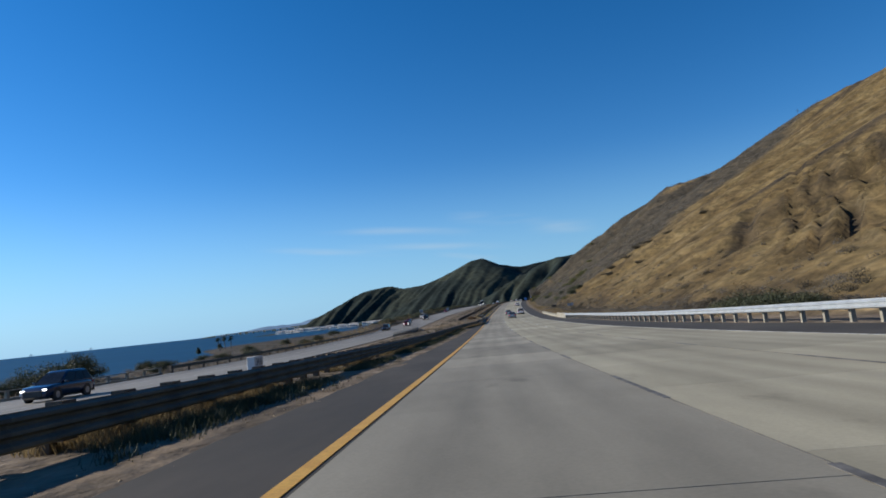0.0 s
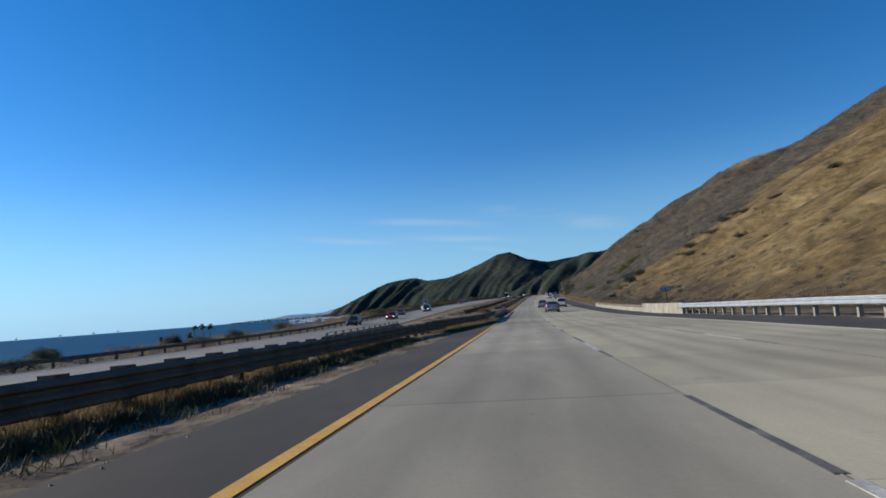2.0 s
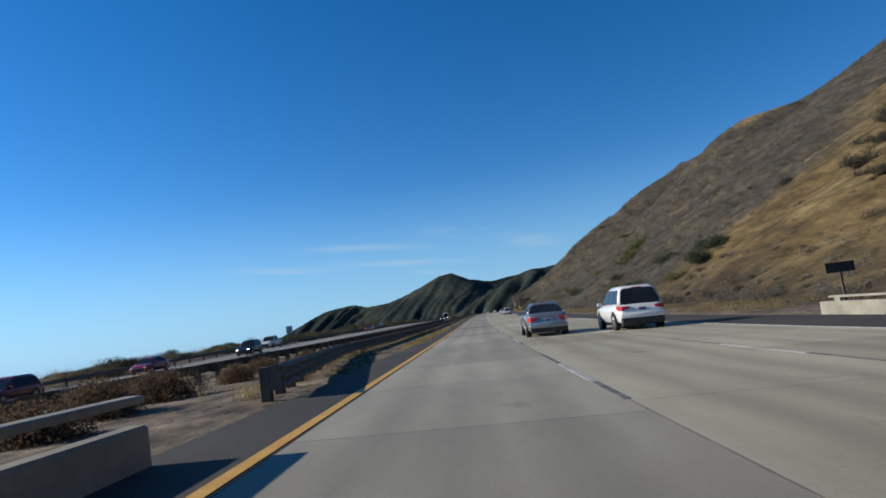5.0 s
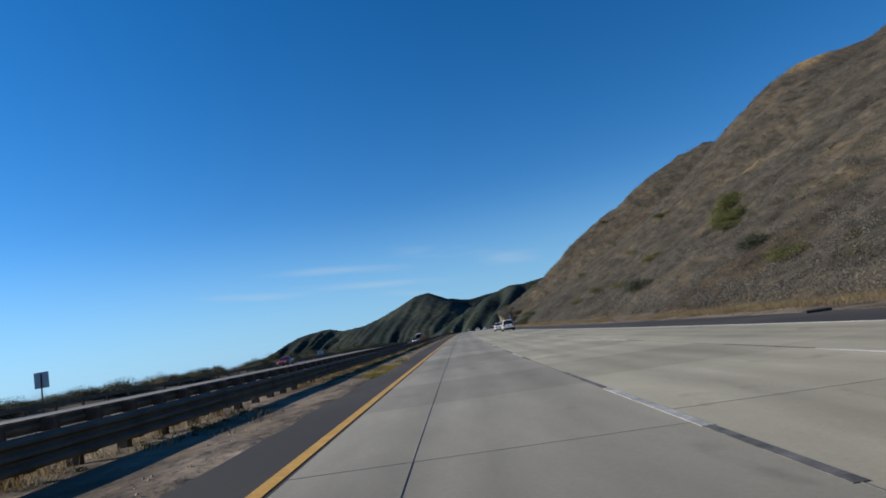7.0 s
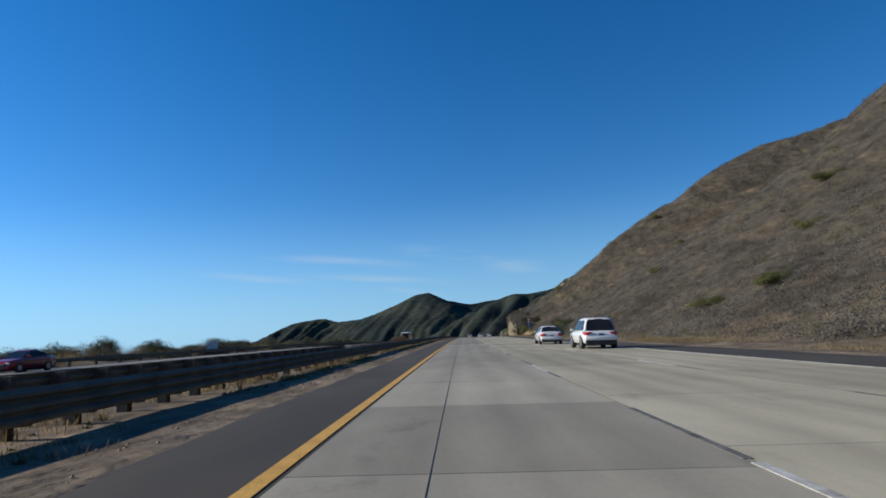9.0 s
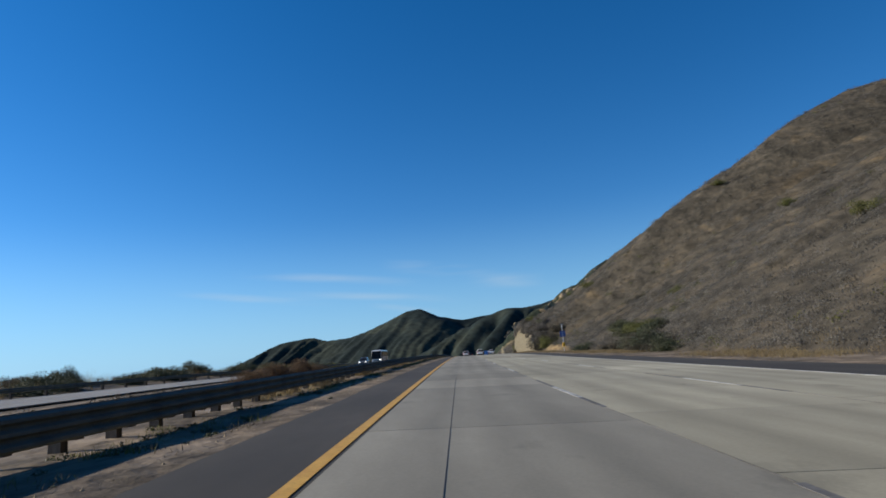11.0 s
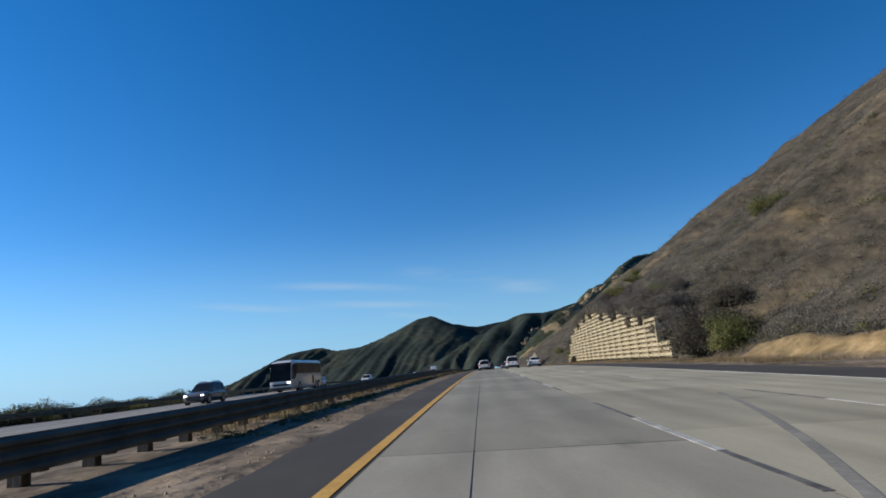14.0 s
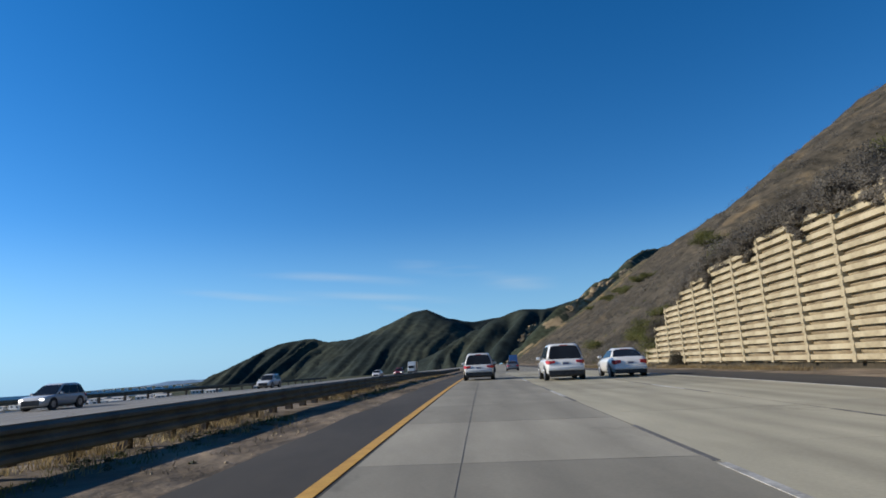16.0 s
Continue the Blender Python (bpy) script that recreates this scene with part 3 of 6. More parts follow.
def land_material():
    m = bpy.data.materials.new("coastal_ground")
    m.use_nodes = True
    nt = m.node_tree
    link, nodes = nt.links.new, nt.nodes
    bsdf = nodes["Principled BSDF"]
    bsdf.inputs["Roughness"].default_value = 0.95
    bsdf.inputs["Specular IOR Level"].default_value = 0.15
    geo = nodes.new("ShaderNodeTexCoord")

    def tone(scale, stops, stretch=(1, 1, 1), detail=6):
        mp = nodes.new("ShaderNodeMapping")
        mp.inputs["Scale"].default_value = stretch
        link(geo.outputs["Object"], mp.inputs[0])
        t = nodes.new("ShaderNodeTexNoise")
        t.inputs["Scale"].default_value, t.inputs["Detail"].default_value = scale, detail
        t.inputs["Roughness"].default_value = 0.62
        link(mp.outputs[0], t.inputs["Vector"])
        r = nodes.new("ShaderNodeValToRGB")
        els = r.color_ramp.elements
        els[0].position, els[0].color = stops[0][0], (*stops[0][1], 1)
        els[1].position, els[1].color = stops[-1][0], (*stops[-1][1], 1)
        for p, c in stops[1:-1]:
            els.new(p).color = (*c, 1)
        link(t.outputs["Fac"], r.inputs[0])
        return r.outputs[0]

    def mix(a, b, fac):
        mx = nodes.new("ShaderNodeMix")
        mx.data_type = "RGBA"
        link(fac, mx.inputs[0])
        link(a, mx.inputs[6])
        link(b, mx.inputs[7])
        return mx.outputs[2]

    def attr(name):
        a = nodes.new("ShaderNodeAttribute")
        a.attribute_name = name
        return a.outputs["Fac"]

    along = (1, 0.5, 1)
    scrub = tone(0.16, [(0.30, (0.034, 0.029, 0.021)), (0.45, (0.056, 0.048, 0.035)), (0.56, (0.075, 0.063, 0.045)), (0.72, (0.118, 0.088, 0.051))], along)
    grass = tone(0.12, [(0.30, (0.055, 0.039, 0.019)), (0.44, (0.104, 0.072, 0.031)), (0.56, (0.144, 0.103, 0.046)), (0.72, (0.203, 0.152, 0.075))], (1, 0.75, 1))
    dark = tone(0.35, [(0.38, (0.034, 0.027, 0.018)), (0.62, (0.085, 0.062, 0.034))], (1, 1, 0.6))
    green = tone(0.010, [(0.35, (0.030, 0.038, 0.018)), (0.52, (0.055, 0.060, 0.028)), (0.68, (0.105, 0.092, 0.05))])
    dirt = tone(0.9, [(0.30, (0.092, 0.071, 0.049)), (0.5, (0.168, 0.132, 0.094)), (0.70, (0.25, 0.200, 0.146))], (1, 0.45, 1))
    ochre_earth = tone(0.6, [(0.30, (0.12, 0.082, 0.038)), (0.5, (0.20, 0.142, 0.07)), (0.70, (0.28, 0.205, 0.11))], (1, 1, 2.5))
    c = mix(mix(mix(mix(mix(scrub, green, attr("green")), grass, attr("dry")), dark, attr("dark")), dirt, attr("bare")), ochre_earth, attr("scars"))
    clump = tone(0.5, [(0.36, (0.52, 0.53, 0.52)), (0.5, (1.0, 1.0, 1.0)), (0.64, (1.38, 1.34, 1.28))], along, detail=4)
    mul0 = nodes.new("ShaderNodeMix")
    mul0.data_type, mul0.blend_type = "RGBA", "MULTIPLY"
    mul0.inputs[0].default_value = 0.8
    link(c, mul0.inputs[6])
    link(clump, mul0.inputs[7])
    c = mul0.outputs[2]
    speck = tone(1.4, [(0.35, (0.80, 0.80, 0.80)), (0.65, (1.17, 1.17, 1.17))], along)
    mul = nodes.new("ShaderNodeMix")
    mul.data_type, mul.blend_type = "RGBA", "MULTIPLY"
    mul.inputs[0].default_value = 1.0
    link(c, mul.inputs[6])
    link(speck, mul.inputs[7])
    link(mul.outputs[2], bsdf.inputs["Base Color"])
    t = nodes.new("ShaderNodeTexNoise")
    t.inputs["Scale"].default_value, t.inputs["Detail"].default_value = 1.1, 7
    link(geo.outputs["Object"], t.inputs["Vector"])
    bp = nodes.new("ShaderNodeBump")
    bp.inputs["Strength"].default_value, bp.inputs["Distance"].default_value = 0.8, 0.35
    link(t.outputs["Fac"], bp.inputs["Height"])
    link(bp.outputs[0], bsdf.inputs["Normal"])
    return m


me = mesh_from("ground", verts, faces, land_material(), smooth=True)
for name, values in (("dry", dry), ("bare", bare), ("dark", dark), ("green", green), ("scars", scars)):
    me.attributes.new(name, "FLOAT", "POINT").data.foreach_set("value", values)
tagged(new("ground", me), "dry coastal hillside, dirt verges and low shore", "ground", kind="structure")

# the sea, out to the horizon
verts = [(-4900, -3000, SEA), (200, -3000, SEA), (200, 4900, SEA), (-4900, 4900, SEA)]
tagged(new("water", mesh_from("water", verts, [(0, 1, 2, 3)], M["sea"])), "calm deep blue ocean reaching the horizon", "sea", kind="structure")

# land under everything inland, so that the ground reaches the horizon
verts = [(150, -900, -2), (4900, -900, -2), (4900, 4900, -2), (150, 4900, -2)]
tagged(new("ground_inland", mesh_from("ground_inland", verts, [(0, 1, 2, 3)], M["scrub"])), "flat brown land behind the hills", "ground", kind="structure")


# ---------------------------------------------------------------- far mountains
RIDGE = [(-1130, 3060, -30), (-860, 3000, 2), (-760, 2990, 45), (-657, 3010, 91), (-573, 3030, 128), (-500, 3035, 141), (-442, 3036, 146), (-374, 3010, 126), (-280, 2985, 130), (-205, 2960, 150), (-130, 2945, 178), (-43, 2940, 214), (9, 2940, 221), (81, 2945, 186), (176, 2960, 165), (330, 3100, 190), (600, 3200, 230), (1000, 3300, 260)]
SPURS = [[(276, 2325, 152), (345, 2330, 146), (500, 2500, 190), (700, 2700, 220)], [(276, 2325, 152), (208, 2335, 130), (136, 2345, 95), (40, 2330, 40)],
         [(9, 2940, 221), (-14, 2800, 150), (-50, 2640, 62), (-80, 2540, 10)], [(-205, 2960, 150), (-260, 2800, 84), (-320, 2650, 10)]]
HEADLAND = [(600, 1520, 195), (420, 1490, 172), (373, 1478, 162), (330, 1420, 151), (280, 1340, 126), (262, 1325, 106), (224, 1298, 95), (206, 1284, 78), (166, 1254, 63), (140, 1235, 40), (110, 1215, 5)]


def ridge_height(px, py, lines, fall):
    """Height of a roof of ridges, and how far each place is from the nearest of them."""
    best, near = np.full(px.shape, -200.0), np.full(px.shape, 1e4)
    for line in lines:
        for (ax, ay, az), (bx, by, bz) in zip(line, line[1:]):
            dx, dy = bx - ax, by - ay
            t = np.clip(((px - ax) * dx + (py - ay) * dy) / (dx * dx + dy * dy), 0, 1)
            d = np.hypot(px - ax - t * dx, py - ay - t * dy)
            h = az + t * (bz - az) - fall * d
            near = np.where(h > best, d, near)
            best = np.maximum(best, h)
    return best, near


def massif(name, lines, x0, x1, y0, y1, step, fall, mat, label, relief, wave):
    xs, ys = np.arange(x0, x1 + 1, step), np.arange(y0, y1 + 1, step)
    px, py = np.meshgrid(xs, ys)
    z, near = ridge_height(px, py, lines, fall)
    for i in range(len(ys)):
        for j in range(len(xs)):
            x, y = px[i, j], py[i, j]
            away = min(1.0, near[i, j] / 70) * float(np.clip(math.hypot(x - 9, y - 2940) / 330, 0.2, 1))
            u = (x - 0.42 * (y - 3000)) / wave
            sway = 0.8 * noise.noise(Vector((x * 0.005, y * 0.005, 2.0)))
            rib = 0.55 - 2.4 * abs(noise.noise(Vector((u + sway, y * 0.0016, 4.0))))
            small = 0.3 - 1.6 * abs(noise.noise(Vector((u * 2.7 + sway, y * 0.006, 8.0))))
            z[i, j] += relief * (rib + 0.38 * small) * away + 1.2 * fbm(x * 0.03, y * 0.03, 6.0) * (0.25 + away)
    z = np.maximum(z, -14)
    verts = list(zip(px.ravel(), py.ravel(), z.ravel()))
    n = len(xs)
    faces = [(i * n + j, i * n + j + 1, (i + 1) * n + j + 1, (i + 1) * n + j) for i in range(len(ys) - 1) for j in range(n - 1)]
    return tagged(new(name, mesh_from(name, [tuple(map(float, v)) for v in verts], faces, mat, smooth=True)), label, "mountain", kind="structure")


green_hill = material("chaparral_mountain", [(0.013, 0.020, 0.019), (0.024, 0.032, 0.027), (0.050, 0.056, 0.039)], 0.006, 0.95, spread=0.22, fine=0.35, specular=0.1)
cliff_hill = material("chaparral_and_sandstone", [(0.020, 0.028, 0.018), (0.036, 0.043, 0.027), (0.058, 0.062, 0.040)], 0.02, 0.95, spread=0.22, fine=0.4, specular=0.1)


def sandstone(m):
    """Bare tan rock where a slope is steep and its brush broken."""
    nt = m.node_tree
    nodes, link = nt.nodes, nt.links.new
    bsdf = nodes["Principled BSDF"]
    geo, sep, t = nodes.new("ShaderNodeNewGeometry"), nodes.new("ShaderNodeSeparateXYZ"), nodes.new("ShaderNodeTexNoise")
    link(geo.outputs["Normal"], sep.inputs[0])
    link(geo.outputs["Position"], t.inputs["Vector"])
    t.inputs["Scale"].default_value, t.inputs["Detail"].default_value = 0.045, 5
    steep = nodes.new("ShaderNodeMath")
    steep.operation = "MULTIPLY_ADD"
    steep.inputs[1].default_value = -0.62
    link(sep.outputs["Z"], steep.inputs[0])
    link(t.outputs["Fac"], steep.inputs[2])
    r = nodes.new("ShaderNodeMapRange")
    r.interpolation_type = "SMOOTHSTEP"
    r.inputs[1].default_value, r.inputs[2].default_value = 0.08, 0.15
    link(steep.outputs[0], r.inputs[0])
    rock = nodes.new("ShaderNodeValToRGB")
    rock.color_ramp.elements[0].color, rock.color_ramp.elements[1].color = (0.15, 0.11, 0.06, 1), (0.34, 0.26, 0.16, 1)
    n = nodes.new("ShaderNodeTexNoise")
    n.inputs["Scale"].default_value = 0.15
    link(geo.outputs["Position"], n.inputs["Vector"])
    link(n.outputs["Fac"], rock.inputs[0])
    mix = nodes.new("ShaderNodeMix")
    mix.data_type = "RGBA"
    link(r.outputs[0], mix.inputs[0])
    link(bsdf.inputs["Base Color"].links[0].from_socket, mix.inputs[6])
    link(rock.outputs[0], mix.inputs[7])
    link(mix.outputs[2], bsdf.inputs["Base Color"])


sandstone(cliff_hill)
massif("mountain_ridge", [RIDGE] + SPURS, -1150, 620, 2050, 3330, 9.0, 0.52, green_hill, "dark green chaparral mountain with ribbed flanks by the sea", 18.0, 54.0)
massif("mountain_headland", [HEADLAND], 104, 620, 1150, 1740, 6.0, 0.95, cliff_hill, "green headland with tan sandstone cliffs above the freeway", 13.0, 34.0)


def rock_outcrop(x, y, z, size, seed):
    """Broken sandstone crag, cut into ledges, that leans along the ridge."""
    bm = bmesh.new()
    made = bmesh.ops.create_icosphere(bm, subdivisions=4, radius=1.0)["verts"]
    for v in made:
        p = v.co.copy()
        k = 1 + 0.75 * noise.noise(p * 1.4 + Vector((seed, 0, 0))) + 0.42 * noise.noise(p * 3.3 + Vector((0, seed, 0))) + 0.2 * noise.noise(p * 8 + Vector((0, 0, seed)))
        v.co = Vector((p.x * size * k, p.y * size * 0.55 * k + p.x * size * 0.6, p.z * size * 0.62 * k + p.x * size * 0.42))
    ob = new("rock_outcrop", from_bm("rock_outcrop", bm, sandstone_rock))
    ob.matrix_basis = Matrix.Translation((x, y, z))
    return tagged(ob, "tan sandstone crag breaking out of the green headland", "rock", "sandstone crags")


sandstone_rock = material("tan_sandstone", [(0.17, 0.125, 0.07), (0.27, 0.205, 0.125), (0.36, 0.285, 0.185)], 0.12, 0.95, bump=0.6, bump_scale=0.5, spread=0.2, stretch=(1, 1, 2.5), fine=0.4, specular=0.1)
for k, (x, y, z, size) in enumerate(((191, 1262, 62, 13), (222, 1281, 77, 14), (238, 1292, 85, 13), (268, 1322, 101, 12), (290, 1338, 112, 9), (257, 2172, 60, 17), (287, 2220, 86, 19))):
    rock_outcrop(x, y, z, size, k * 1.7 + 3)


# ---------------------------------------------------------------- carriageways
Y_LINE, LANES, EDGE = -1.97, (1.69, 5.35), 9.01
S0, S1 = -60.0, 1500.0


def narrow(s):
    """Left edge of the paved inner shoulder: it narrows over the bridge."""
    return float(np.interp(s, [40, 110, 130, 170, 190, 219, 260, 300, 412, 446, 520], [-3.6, -3.4, -3.2, -3.2, -3.1, -2.9, -3.1, -3.4, -3.3, -3.05, -3.3])) + 0.12 * fbm(s * 0.3, 2.0) + 0.08 * fbm(s * 1.1, 5.0)


ribbon("road_inner_shoulder", S0, 1200, narrow, Y_LINE + 0.12, 0.0, M["asphalt"], 1.5, label="dark asphalt inner shoulder with ragged dirt edge", category="road")
ribbon("road_outer_shoulder", S0, 1200, EDGE + 0.10, lambda s: 12.35 + 0.1 * fbm(s * 0.3, 8.0), 0.0, M["asphalt"], 1.5, label="dark asphalt outer shoulder", category="road")
ribbon("road_far_stretch", 585, S1, Y_LINE + 0.12, EDGE + 0.10, 0.0, M["concrete"], 6.0, label="pale concrete freeway lanes far ahead", category="road")
ribbon("road_opposite", S0, S1, -30.6, -17.6, 0.0, M["concrete_far"], 5.0, label="pale concrete carriageway of the opposite traffic", category="road")
for q in (-22.25, -25.95):
    ribbon("opposite_lane_line", S0, 900, q - 0.05, q + 0.05, 0.006, M["white_paint"], 8.0, 0.004, label="worn white lane line", category="road marking")
ribbon("opposite_edge_line", S0, 900, -29.7, -29.58, 0.006, M["white_paint"], 8.0, 0.004, label="white edge line of the opposite carriageway", category="road marking")
ribbon("yellow_line", S0, 1200, Y_LINE - 0.075, Y_LINE + 0.075, 0.008, M["yellow"], 3.0, 0.006, label="solid yellow edge line beside the inner lane", category="road marking")
ribbon("edge_line", S0, 1200, EDGE - 0.06, EDGE + 0.06, 0.008, M["white_paint"], 3.0, 0.006, label="solid white edge line beside the outer lane", category="road marking")


def lane_dashes(q):
    line = tagged(empty("lane_line"), "worn white lane dashes with black contrast strips on concrete", "road marking", kind="structure")
    period = 15.19
    s = 141.0 - 12 * period + (0.0 if q < 3 else 1.2)
    while s < 640:
        if s > 60:                                    # worn away at the start
            ribbon("dash", s, s + 3.6, q - 0.05, q + 0.05, 0.008, M["white_paint"], 3.66, 0.006, parent=line)
        ribbon("contrast_strip", s + 3.75, s + 7.2, q - 0.042, q + 0.042, 0.006, M["tar"], 3.3, 0.005, parent=line, label="black contrast strip")
        ribbon("contrast_strip", s - 2.0, s - 0.02, q - 0.045, q + 0.045, 0.006, M["tar"], 3.3, 0.005, parent=line, label="black contrast strip")
        s += period
    ribbon("joint", S0, 700, q - 0.006, q + 0.006, 0.0045, M["joint"], 5.0, 0.004, parent=line, label="dark joint between slabs")
    return line


for q in LANES:
    lane_dashes(q)
ribbon("lane_joint", 222, 700, -0.765, -0.760, 0.0045, M["joint"], 5.0, 0.004, label="dark lengthwise joint sealed in the inner lane", category="road marking")
ribbon("road_patch", 513.7, 517.5, -0.74, 0.27, 0.004, M["patch"], 2.0, 0.003, label="darker patch of newer concrete in the inner lane", category="road")


# ---------------------------------------------------------------- rails
def beam_profile(three):
    """Half section of a corrugated rail, as (out, up) from its foot."""
    waves = 3 if three else 2
    pts = []
    for k in range(waves):
        z = k * (0.148 if three else 0.178)
        pts += [(0.0, z), (0.06, z + 0.035), (0.06, z + 0.075), (0.0, z + 0.115)]
    pts.append((0.0, waves * (0.148 if three else 0.178) - 0.02))
    return pts


def beam_mesh(name, length, three, mat, side):
    pts = beam_profile(three)
    verts, faces = [], []
    n = len(pts)
    for y in (-length / 2 - 0.03, length / 2 + 0.03):
        for o, z in pts:
            verts.append((side * (o + 0.004), y, z))
        for o, z in pts:
            verts.append((side * (o - 0.004), y, z))
    for i in range(n - 1):
        faces += [(i, i + 1, 2 * n + i + 1, 2 * n + i), (n + i + 1, n + i, 3 * n + i, 3 * n + i + 1)]
        faces += [(i + 1, i, n + i, n + i + 1), (2 * n + i, 2 * n + i + 1, 3 * n + i + 1, 3 * n + i)]
    faces += [(0, 2 * n, 3 * n, n), (n - 1, 2 * n - 1, 4 * n - 1, 3 * n - 1)]
    return mesh_from(name, verts, faces, mat)


def rail(s0, s1, q, three, mat, label, sides=(1,), posts="post_wood", top=0.74, dy=3.81, dp=1.905, gap=0.30, post_span=None, drop=None, proud=-0.02, half=0.075):
    """A guard rail: posts with blocks, and a corrugated beam on one or both sides. q may be a function of s."""
    where = q if callable(q) else (lambda s: q)
    sink = drop or (lambda s: 0.0)
    ob = tagged(empty("guard_rail"), label, "guard rail")
    height = (3 * 0.148 if three else 2 * 0.178) - 0.02
    beams = {side: beam_mesh("beam", dy, three, mat, side) for side in sides}
    bm = boxed((-0.09, -0.08, -0.35), (0.09, 0.08, top - 0.03), 0.01)
    for side in sides:
        x = side * gap
        box(bm, (min(0.09 * side, x), -half, top - height - 0.02), (max(0.09 * side, x), half, top + proud))
    post = from_bm("post", bm, M[posts])
    s = s0
    while s < s1:
        for side in sides:
            a, b = on(s, where(s), sink(s)), on(s + dy, where(s + dy), sink(s + dy))
            d = b - a
            m = Matrix.Translation(((a + b) / 2) + Vector((side * gap, 0, top - height))) @ pose(0, 0, 0, math.degrees(math.atan2(d.z, d.y)), 0, -math.degrees(math.atan2(d.x, d.y)))
            piece("beam", beams[side], ob, m)
        s += dy
    s = s0 + 0.3
    while s < s1:
        if post_span is None or post_span[0] < s < post_span[1]:
            m = seat(s, where(s), sink(s))
            piece("post", post, ob, m)
        s += dp
    return ob


def median_q(s):
    return float(np.interp(s, [0, 92, 116, 137, 171, 190], [-5.85, -5.85, -3.3, -3.3, -3.3, -5.85]))


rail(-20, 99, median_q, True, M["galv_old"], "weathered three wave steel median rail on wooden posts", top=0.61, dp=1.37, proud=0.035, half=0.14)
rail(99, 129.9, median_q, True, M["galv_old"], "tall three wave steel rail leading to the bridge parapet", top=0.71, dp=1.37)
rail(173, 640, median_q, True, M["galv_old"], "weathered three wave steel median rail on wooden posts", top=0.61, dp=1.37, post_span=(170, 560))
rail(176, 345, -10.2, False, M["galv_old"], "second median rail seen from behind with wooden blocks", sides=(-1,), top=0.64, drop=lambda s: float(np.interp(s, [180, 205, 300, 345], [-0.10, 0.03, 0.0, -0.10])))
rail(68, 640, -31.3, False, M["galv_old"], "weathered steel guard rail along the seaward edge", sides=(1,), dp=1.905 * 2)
rail(-25, 119, 13.0, False, M["galv"], "bright galvanised guard rail on posts beside the outer shoulder", sides=(-1,), posts="barrier", top=0.80)


# ---------------------------------------------------------------- bridge parapets
def parapet(name, s0, s1, q, w, h, label, step=3.0, foot=0.3):
    ob = tagged(empty(name), label, "barrier")
    n = int((s1 - s0) / step)
    verts, faces = [], []
    for i in range(n + 1):
        s = s0 + (s1 - s0) * i / n
        for dq, z in ((-w / 2, -foot), (-w / 2 + 0.02, h - 0.03), (-w / 2 + 0.05, h), (w / 2 - 0.05, h), (w / 2 - 0.02, h - 0.03), (w / 2, -foot)):
            verts.append(on(s, q + dq, z))
    for i in range(n):
        for j in range(5):
            k = 6 * i + j
            faces.append((k, k + 6, k + 7, k + 1))
    faces += [tuple(range(6)), tuple(range(6 * n + 5, 6 * n - 1, -1))]
    wall = new("wall", mesh_from("wall", verts, faces, M["barrier"]))
    wall.parent = ob
    return ob


def parapet_rail(ob, s0, s1, q, z0, z1, step=3.2, post_w=0.18, start=None):
    """The steel or concrete rail on top of a parapet, with its posts."""
    post = from_bm("post", boxed((-0.09, -post_w, -0.02), (0.09, post_w, z1 - z0 - 0.05), 0.01), M["barrier"])
    s = s0
    while s < s1:
        piece("post", post, ob, seat(s, q, z0))
        s += step
    s0 = start or s0
    n = int((s1 - s0) / 4)
    verts, faces = [], []
    for i in range(n + 1):
        s = s0 + (s1 - s0) * i / n
        for dq, z in ((-0.10, z1 - 0.07), (-0.10, z1 - 0.015), (-0.08, z1), (0.08, z1), (0.10, z1 - 0.015), (0.10, z1 - 0.07)):
            verts.append(on(s, q + dq, z))
    for i in range(n):
        for j in range(6):
            k = 6 * i
            faces.append((k + j, k + 6 + j, k + 6 + (j + 1) % 6, k + (j + 1) % 6))
    faces += [tuple(range(6)), tuple(range(6 * n + 5, 6 * n - 1, -1))]
    top = new("rail", mesh_from("rail", verts, faces, M["barrier"]))
    top.parent = ob


left = parapet("bridge_parapet", 134.4, 168, -3.10, 0.26, 0.37, "grey concrete bridge parapet with a rail on short posts")
parapet_rail(left, 136.9, 168, -3.10, 0.36, 0.64, 2.6, start=134.4)
end = part("end_block", boxed((-0.15, -1.6, -0.3), (0.15, 1.6, 0.76), 0.03), M["barrier"], left)
end.matrix_basis = seat(132.8, -3.10)
far = parapet("bridge_parapet", 132, 172, -17.3, 0.28, 0.30, "concrete parapet of the opposite bridge", foot=1.3)
parapet_rail(far, 133, 171.5, -17.3, 0.29, 0.62)
deck = parapet("bridge_edge", 134, 168, -3.36, 0.2, -0.02, "concrete edge of the bridge deck over the gap", foot=1.6)
seaward = parapet("bridge_parapet", -40, 66, -31.3, 0.28, 0.16, "pale concrete bridge rail along the seaward edge", foot=0.6)
parapet_rail(seaward, -38, 66, -31.3, 0.15, 0.72, 3.05, post_w=0.14)
right = parapet("bridge_parapet", 136, 186, 12.9, 0.3, 0.42, "sunlit cream concrete parapet with a low steel rail")
parapet_rail(right, 137, 185.5, 12.95, 0.41, 0.62)
thick = parapet("barrier_end", 118.5, 136.5, 12.9, 0.42, 0.86, "thick sunlit concrete barrier at the bridge approach")


